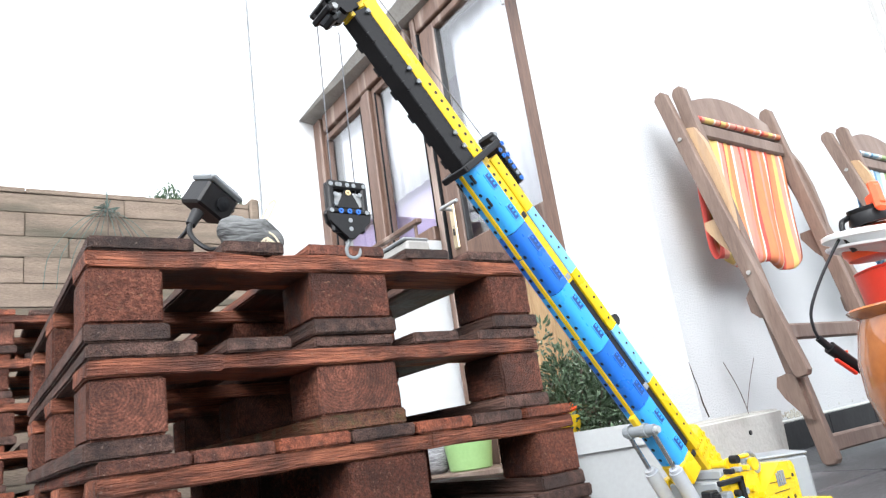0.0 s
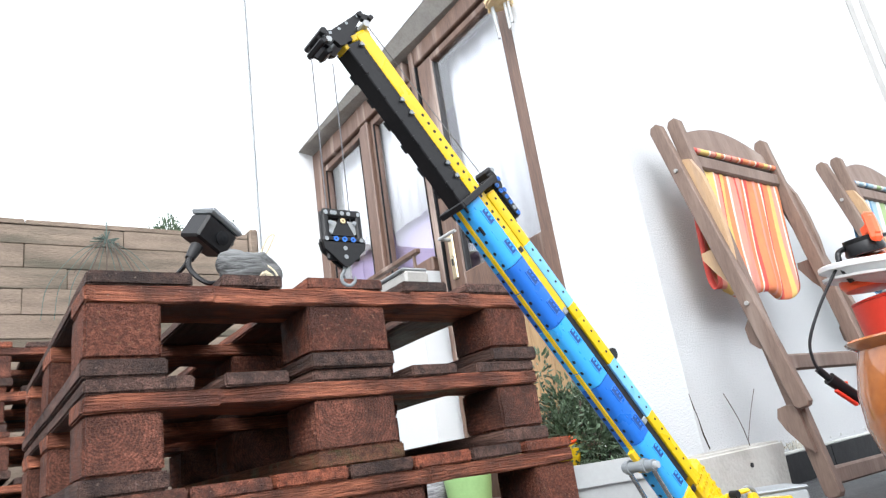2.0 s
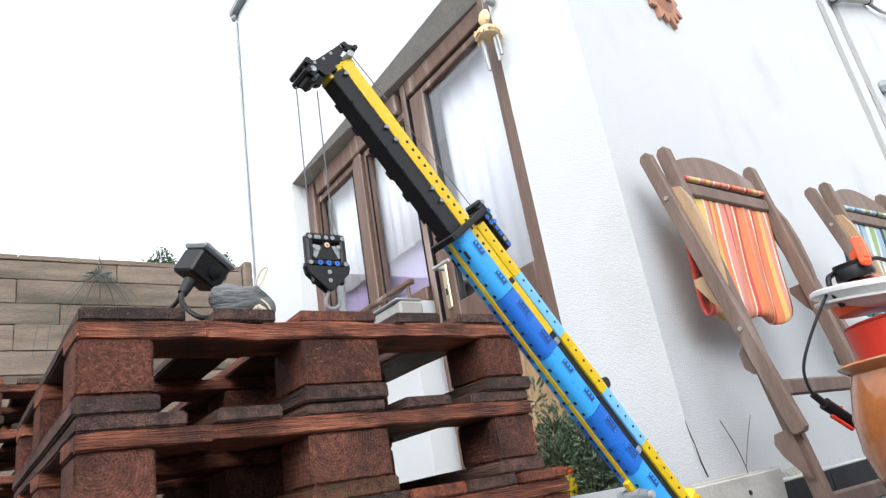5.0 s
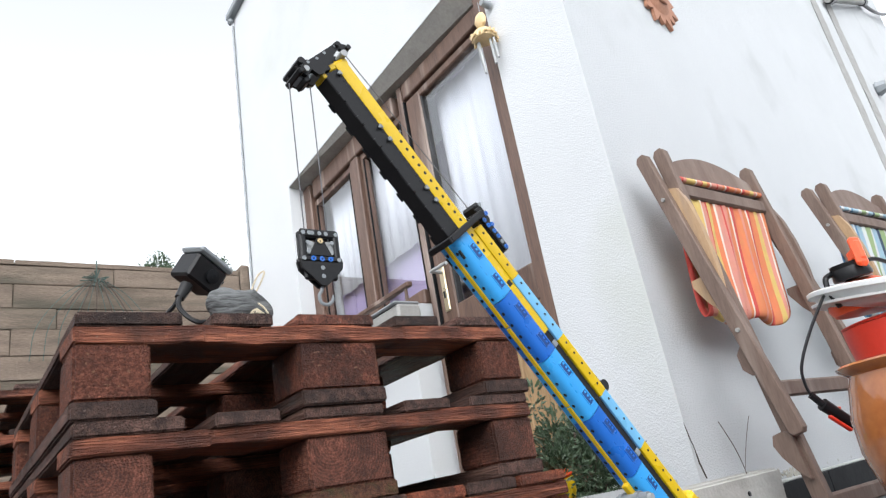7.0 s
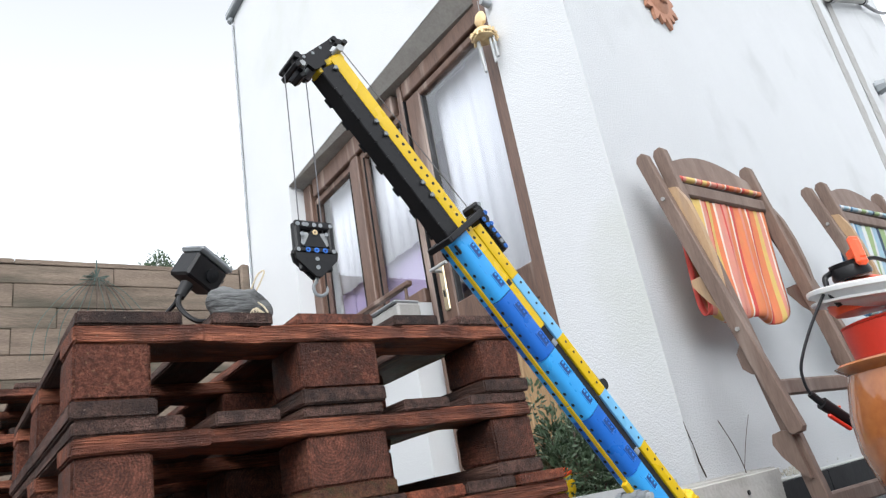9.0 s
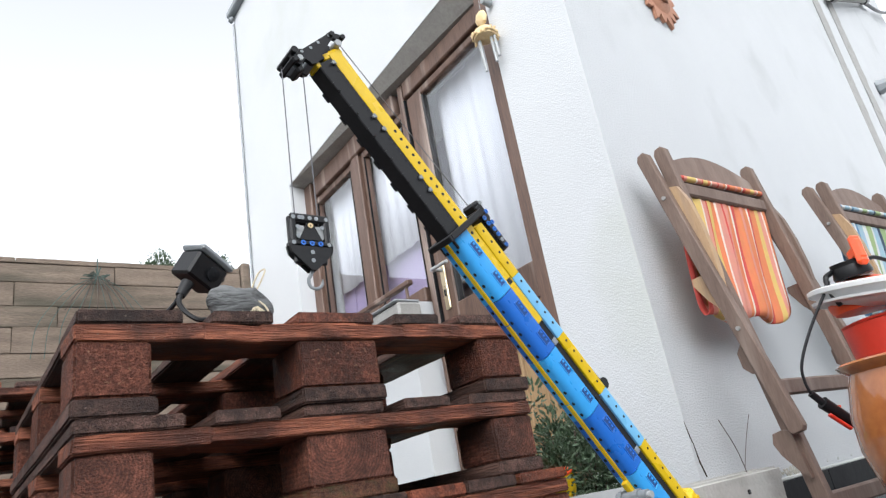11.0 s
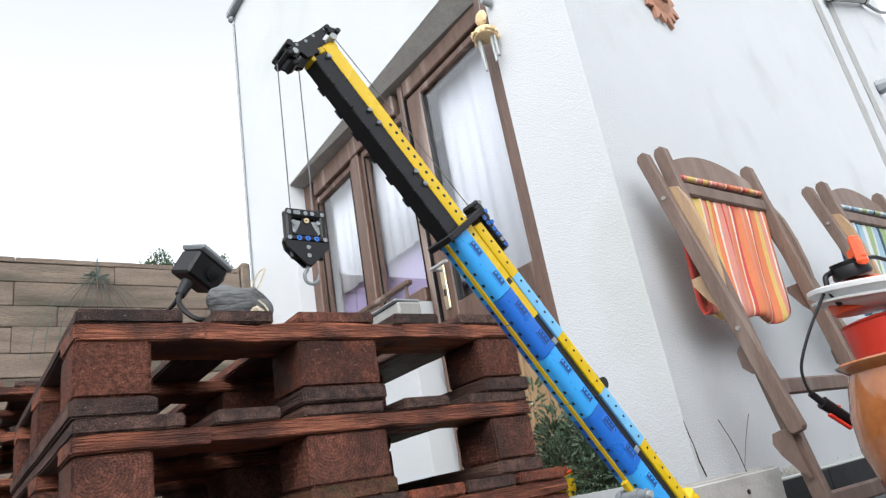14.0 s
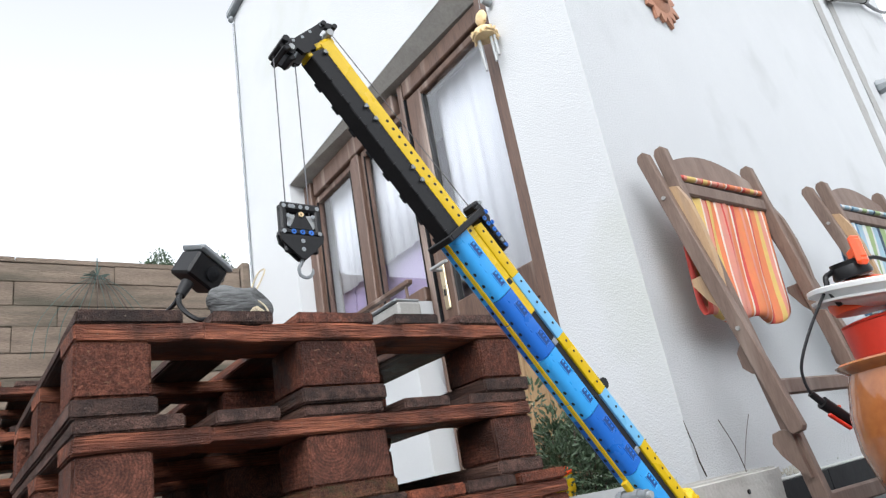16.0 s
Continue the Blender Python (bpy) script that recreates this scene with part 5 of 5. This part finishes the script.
part("button", rod(B(), (GB + GC) / 2, (GB + GC) / 2 + Vector((0.0, -0.006, 0.022)), 0.005, n=10), "orange", gun)

urn = thing("urn", "glazed brown clay urn with a lug, on the paving", "urn", pose(1.299, -0.486, 0))
part("vessel", lathe(B(), [(0.06, 0), (0.075, 0.005), (0.11, 0.08), (0.128, 0.16), (0.126, 0.22), (0.112, 0.275), (0.104, 0.296), (0.118, 0.306), (0.122, 0.313), (0.116, 0.317), (0.10, 0.311), (0.094, 0.28)], 48), "glazed", urn, smooth=True)
part("lug", tube(B(), bend([(-0.105, -0.075, 0.24), (-0.125, -0.09, 0.252), (-0.115, -0.115, 0.25), (-0.085, -0.11, 0.235)], 6), 0.011, 10), "glazed", urn, "thumb lug", smooth=True)

# wall ornaments
sunface = thing("sun_plaque", "terracotta sun plaque fixed to the wall", "wall ornament", WB @ pose(0.80, -0.002, 2.14))
part("disc", lathe(B(), [(0.12, 0), (0.118, 0.012), (0.10, 0.022), (0.06, 0.034), (0.02, 0.038)], 32, m=pose(0, 0, 0, 90)), "terracotta", sunface, smooth=True)
for k in range(16):
    a = k * math.pi / 8
    L = 0.075 if k % 2 else 0.055
    part("ray", plate(B(), [(-0.022, 0.105), (-0.026, 0.13), (-0.012, 0.115 + L * 0.75), (0.002, 0.112 + L), (0.014, 0.12 + L * 0.6), (0.024, 0.125), (0.02, 0.105)], -0.016, -0.001), "terracotta", sunface, "", pose(0, 0, 0, 0, math.degrees(a)))
part("relief", box(rod(rod(tube(B(), bend([(-0.05, -0.03, -0.045), (0, -0.038, -0.06), (0.05, -0.03, -0.045)], 6), 0.007, 8), (-0.045, -0.025, 0.03), (-0.045, -0.04, 0.03), 0.014, n=14), (0.045, -0.025, 0.03), (0.045, -0.04, 0.03), 0.014, n=14), (-0.01, -0.05, -0.03), (0.01, -0.03, 0.025), 0.006), "terracotta", sunface)
for s, wd in ((4.46, 0.23), (5.10, 0.27)):
    strip = thing("cement_strip", "grey bare cement strip down the white wall", "wall strip", WB @ pose(s, 0, 0), "cement strips")
    part("band", rough_box((-wd / 2, -0.007, 0), (wd / 2, -0.001, 6.0), 0.001, 40, 0.004, 2), "grey_paint", strip)
lamp = thing("wall_fixture", "small grey faceted fixture on the wall", "fixture", WB @ pose(5.66, 0, 3.26))
part("plate", rod(B(), (0, -0.001, 0), (0, -0.02, 0), 0.07, n=8), "pale_grey", lamp)
part("knob", rod(B(), (0, -0.02, 0), (0, -0.10, 0), 0.085, 0.06, n=8), "pale_grey", lamp)
wires = thing("wall_pipe", "grey pipe and black cable rising along the wall top", "pipe", WB)
part("pipe", rod(B(), (4.85, -0.06, 3.97), (7.4, -0.06, 5.10), 0.035, n=14), "grey_paint", wires, smooth=True)
for x, z in ((5.0, 4.035), (7.2, 5.01)):
    part("clamp", rod(B(), (x - 0.10, -0.06, z - 0.044), (x + 0.10, -0.06, z + 0.044), 0.046, n=14), "black", wires, "dark clamp")
part("cable", tube(B(), bend([(7.3, -0.05, 5.02), (7.9, -0.06, 5.18), (8.6, -0.06, 5.45), (8.98, -0.06, 5.62)], 8), 0.02, 8), "black", wires, "black cable", smooth=True)

chime = thing("wind_chime", "golden wind chime with pale tubes hanging by the door", "wind chime", pose(XA - 0.06, 0.515, 1.665) @ Matrix.Scale(0.85, 4))
part("hanger", tube(rod(B(), (0.058, -0.02, 0.375), (0.01, -0.02, 0.375), 0.02, 0.014, n=14), [(0, 0, 0.20), (0.0, -0.01, 0.38)], 0.0015, 5), "pale_grey", chime)
part("ornament", lathe(B(), [(0.004, 0.245), (0.028, 0.258), (0.036, 0.285), (0.026, 0.312), (0.006, 0.325)], 20, m=Matrix.Diagonal((0.5, 1, 1, 1))), "gold", chime, smooth=True)
crowd = lathe(B(), [(0.01, 0.165), (0.05, 0.175), (0.055, 0.195), (0.045, 0.215), (0.012, 0.23)], 12)
for k in range(18):
    a = k * 0.349
    rod(crowd, (0.05 * math.cos(a), 0.05 * math.sin(a), 0.19), (0.062 * math.cos(a), 0.062 * math.sin(a), 0.185 + 0.02 * math.sin(3 * a)), 0.012, 0.004, n=6)
part("crown", crowd, "gold", chime)
for k, (x, y, l) in enumerate(((-0.018, 0.022, 0.165), (0.012, -0.022, 0.135), (0.02, -0.036, 0.11), (-0.016, 0.030, 0.12))):
    part("tube", rod(B(), (x, y, 0.17), (x, y - 0.004, 0.17 - l), 0.0065, n=12), "white", chime, smooth=True)

# wire hanging decoration on the fence
star = thing("wire_decoration", "green wire tuft with drooping strands hung on the fence", "garden ornament", pose(0.545, 3.235, 1.80))
bm = B()
for k in range(26):
    a, l = random.uniform(0, 6.28), random.uniform(0.04, 0.10)
    tube(bm, bend([(0, -0.01, 0), (l * 0.6 * math.cos(a), -0.02, l * 0.4 * math.sin(a)), (l * math.cos(a), -0.03, l * 0.55 * math.sin(a))], 3), 0.0035, 4)
part("tuft", bm, "wire", star)
bm = B()
for k in range(11):
    s = (k - 5) / 5
    tube(bm, bend([(0.01 * s, -0.015, 0), (0.16 * s, -0.03, -0.10 - 0.03 * (1 - s * s)), (0.30 * s, -0.03, -0.30), (0.33 * s, -0.02, -0.5)], 5), 0.0025, 4)
tagged(part("droop", bm, "wire", star), kind="stuff")
for k in range(5):
    s = (k - 2) / 2
    part("ribbon", tube(B(), bend([(0.03 * s, -0.02, 0), (0.10 * s, -0.035, -0.10), (0.17 * s, -0.03, -0.22)], 4), 0.003, 5), "twig", star)
part("hook", tube(B(), [(0, -0.012, 0.0), (0, 0.0, 0.12)], 0.004, 5), "wire", star)

# greenery beyond the fence
for k, (x, r) in enumerate(((0.99, 0.13), (1.40, 0.13), (1.20, 0.10))):
    bush = thing("bush", "grey-green bush top showing over the fence", "bush", pose(x, 3.62, 0), "bushes beyond the fence")
    tr = B()
    for j in range(7):
        tube(tr, bend([(0, 0, 0), (0.02 * (j - 3), 0.01, 1.0), (0.035 * (j - 3), 0.02 * (j % 3), 1.9 + 0.02 * j)], 4), [0.012, 0.011, 0.01, 0.009, 0.008, 0.007, 0.006, 0.005, 0.004], 5)
    part("stem", tr, "twig", bush)
    part("crown", leafy(leafy(B(), (0, 0, 2.0), (r, r, 0.11), 700, 0.03), (0.03, 0, 2.10), (r * 0.6, r * 0.5, 0.06), 150, 0.026), "leaf", bush)

# device and stone on top of the stack
dev = thing("floodlight", "small black floodlight head on a cable stalk, standing on the pallet", "lamp", pose(0.19, 0.075, 0.538))
bodym = pose(0.012, 0.02, 0.10, 20, 24, 28)
sh = part("housing", box(B(), (-0.034, -0.026, -0.026), (0.034, 0.026, 0.02), 0.004), "black", dev, "", bodym)
part("lid", box(box(B(), (-0.038, -0.030, 0.0205), (0.038, 0.030, 0.031), 0.004), (-0.030, -0.02, 0.031), (0.030, 0.024, 0.036), 0.003), "grey", sh, "grey lid")
part("lens", lathe(B(), [(0.012, 0), (0.012, 0.004), (0.004, 0.006)], 20, m=pose(0.008, -0.026, -0.002, 90)), "skirting", sh)
part("fin", box(box(B(), (0.0345, -0.02, -0.015), (0.038, 0.02, -0.009), 0.001), (0.0345, -0.02, 0.002), (0.038, 0.02, 0.008), 0.001), "black", sh)
part("neck", rod(B(), (-0.012, 0.012, 0.074), (-0.026, 0.008, 0.050), 0.011, 0.008, n=14), "black", dev, smooth=True)
part("cable", tube(B(), bend([(-0.024, 0.008, 0.056), (-0.035, 0.02, 0.036), (-0.062, 0.05, 0.012), (-0.10, 0.09, 0.003)], 6), 0.0038, 8), "black", dev, smooth=True)
part("cable", tube(B(), bend([(-0.024, 0.006, 0.056), (-0.030, 0.0, 0.035), (-0.022, -0.012, 0.014), (-0.008, -0.02, 0.001), (0.006, -0.022, 0.0)], 6), 0.0042, 8), "black", dev, smooth=True)
part("base_wire", tube(B(), bend([(-0.02, -0.03, -0.020), (0.0, -0.032, -0.019), (0.024, -0.026, -0.016), (0.034, -0.014, -0.004), (0.036, -0.006, 0.001)], 6), 0.0026, 8), "pale_grey", dev, "pale wire loop", smooth=True)
stone = thing("stone", "banded grey stone wrapped in net and string, lying on the pallet", "stone", pose(0.253, 0.06, 0.536, 0, 0, -6))
sb = B()
bmesh.ops.create_icosphere(sb, subdivisions=4, radius=1)
for v in sb.verts:
    n = noise.noise(v.co * 1.6 + Vector((3, 1, 2))) * 0.22 + noise.noise(v.co * 5) * 0.05
    v.co = Vector((v.co.x * 0.050, v.co.y * 0.030, max(v.co.z, -0.55) * 0.038 + 0.0165 - 0.006 * v.co.x)) * (1 + n)
zmin = min(v.co.z for v in sb.verts)
for v in sb.verts:
    v.co.z += 0.001 - zmin
part("rock", sb, "stone", stone, smooth=True)
st = B()
for k in range(9):
    a = -0.9 + 0.22 * k
    tube(st, bend([(0.022 + 0.02 * math.sin(a), -0.034, 0.004), (0.020, -0.022, 0.024), (0.018 + 0.006 * a, 0.0, 0.033)], 4), 0.0007, 4)
tube(st, bend([(0.016, -0.004, 0.040), (0.022, -0.006, 0.060), (0.034, -0.006, 0.085), (0.046, -0.006, 0.092), (0.036, -0.006, 0.068), (0.020, -0.006, 0.042)], 6), 0.0016, 5)
tube(st, bend([(-0.002, -0.026, 0.008), (0.004, -0.024, 0.030), (0.016, -0.008, 0.041), (0.034, -0.022, 0.024), (0.044, -0.026, 0.004)], 6), 0.0016, 5)
part("string", st, "string", stone, "pale knotted string")

# things seen under the pallets, by the house wall
shelf = thing("low_shelf", "weathered low timber shelf beside the door step", "shelf", pose(1.33, 1.25, 0, 0, 0, -35))
part("board", box(B(), (-0.25, -0.16, 0.05), (0.30, 0.16, 0.072), 0.003), "teak", shelf)
for x in (-0.22, 0.26):
    part("bearer", box(B(), (x, -0.15, 0), (x + 0.04, 0.15, 0.0495), 0.003), "dark_y", shelf)
gp = thing("green_bucket", "lime green plastic bucket standing on the low shelf", "bucket", pose(1.44, 1.16, 0.072))
part("pail", lathe(B(), [(0.075, 0), (0.08, 0.004), (0.10, 0.17), (0.096, 0.17), (0.074, 0.01)], 32), "green", gp, smooth=True)
sack = thing("sack", "striped grey sack slumped on the low shelf", "sack", pose(1.36, 1.27, 0.072))
sk = B()
bmesh.ops.create_icosphere(sk, subdivisions=3, radius=1)
for v in sk.verts:
    v.co = Vector((v.co.x * 0.06, v.co.y * 0.06, max(v.co.z, -0.8) * 0.075 + 0.06)) * (1 + 0.12 * noise.noise(v.co * 3))
zmin = min(v.co.z for v in sk.verts)
for v in sk.verts:
    v.co.z -= zmin
part("bag", sk, "bag", sack, smooth=True)
cup = thing("cup", "small white plastic cup on the low shelf", "cup", pose(1.27, 1.32, 0.072))
part("beaker", lathe(B(), [(0.025, 0), (0.034, 0.10), (0.036, 0.102), (0.033, 0.102), (0.023, 0.006)], 20), "white", cup, smooth=True)
gb = thing("green_pot", "pale green plastic pot behind the sack", "pot", pose(1.34, 1.38, 0.072))
part("pail", lathe(B(), [(0.05, 0), (0.06, 0.14), (0.056, 0.14), (0.045, 0.01)], 24), "green", gb, smooth=True)
hose = thing("yellow_cord", "thin yellow cord hanging beside the door", "cord", pose(0.98, 0.35, 0))
part("strand", tube(B(), bend([(-0.10, -0.27, 0.365), (-0.05, -0.2, 0.36), (0.03, -0.1, 0.385), (0.10, 0.0, 0.42), (0.16, 0.1, 0.40), (0.2, 0.15, 0.2), (0.2, 0.15, 0.002)], 8), 0.002, 6), "string", hose)


# ---- what moves ----
REACH = [(0.0, 0.2190), (0.5, 0.2212), (1.0, 0.2232), (1.5, 0.2248), (2.0, 0.2278), (2.5, 0.2294), (3.0, 0.2315), (3.5, 0.2335), (4.0, 0.2354), (6.5, 0.2427), (7.0, 0.2441), (7.5, 0.2458), (8.0, 0.2473), (8.5, 0.2490), (9.0, 0.2506), (11.5, 0.2576), (12.0, 0.2594), (12.5, 0.2607), (13.0, 0.2620), (13.5, 0.2633), (14.0, 0.2646), (14.5, 0.2660), (15.0, 0.2675), (15.5, 0.2690), (16.0, 0.2708)]
SWING = [(0.0, 0.1727, 0.4524), (0.5, 0.1722, 0.4538), (1.0, 0.1715, 0.4562), (1.5, 0.1708, 0.4586), (2.0, 0.1698, 0.4610), (2.5, 0.1692, 0.4627), (3.0, 0.1678, 0.4645), (3.5, 0.1667, 0.4664), (4.0, 0.1653, 0.4683), (6.5, 0.1606, 0.4775), (7.0, 0.1597, 0.4800), (7.5, 0.1587, 0.4816), (8.0, 0.1578, 0.4837), (8.5, 0.1568, 0.4858), (9.0, 0.1553, 0.4882), (11.5, 0.1501, 0.4963), (12.0, 0.1503, 0.4990),
         (12.2, 0.1499, 0.4986), (12.3, 0.1530, 0.4983), (12.4, 0.1556, 0.4981), (12.5, 0.1563, 0.4979), (12.6, 0.1554, 0.4978), (12.7, 0.1532, 0.4978), (12.8, 0.1506, 0.4976), (12.9, 0.1482, 0.4976), (13.0, 0.1466, 0.4975), (13.1, 0.1474, 0.4975), (13.2, 0.1496, 0.4976), (13.3, 0.1517, 0.4976), (13.4, 0.1533, 0.4976), (13.5, 0.1532, 0.4974), (13.6, 0.1514, 0.4974), (13.7, 0.1495, 0.4976), (13.8, 0.1476, 0.4976), (13.9, 0.1467, 0.4978), (14.0, 0.1466, 0.4981),
         (14.1, 0.1475, 0.4985), (14.2, 0.1485, 0.4989), (14.3, 0.1487, 0.4992), (14.4, 0.1478, 0.4994), (14.5, 0.1462, 0.4995), (14.6, 0.1447, 0.4997), (14.8, 0.1436, 0.5001), (15.0, 0.1439, 0.5007), (15.5, 0.1425, 0.5027), (16.0, 0.1417, 0.5050)]


def motions():
    walk(inner, [(t, along(e)) for t, e in REACH])
    rows = []
    for t, x, z in SWING:
        e = float(np.interp(t, [k for k, _ in REACH], [k for _, k in REACH]))
        top = BOOM_O + UU * (e + 0.006) + VV * -0.022
        lean = math.degrees(math.atan2(top.x - x, top.z - z))
        rows.append((t, pose(x, -0.433, z, 0, lean, 0)))
    walk(hook, rows)


motions()
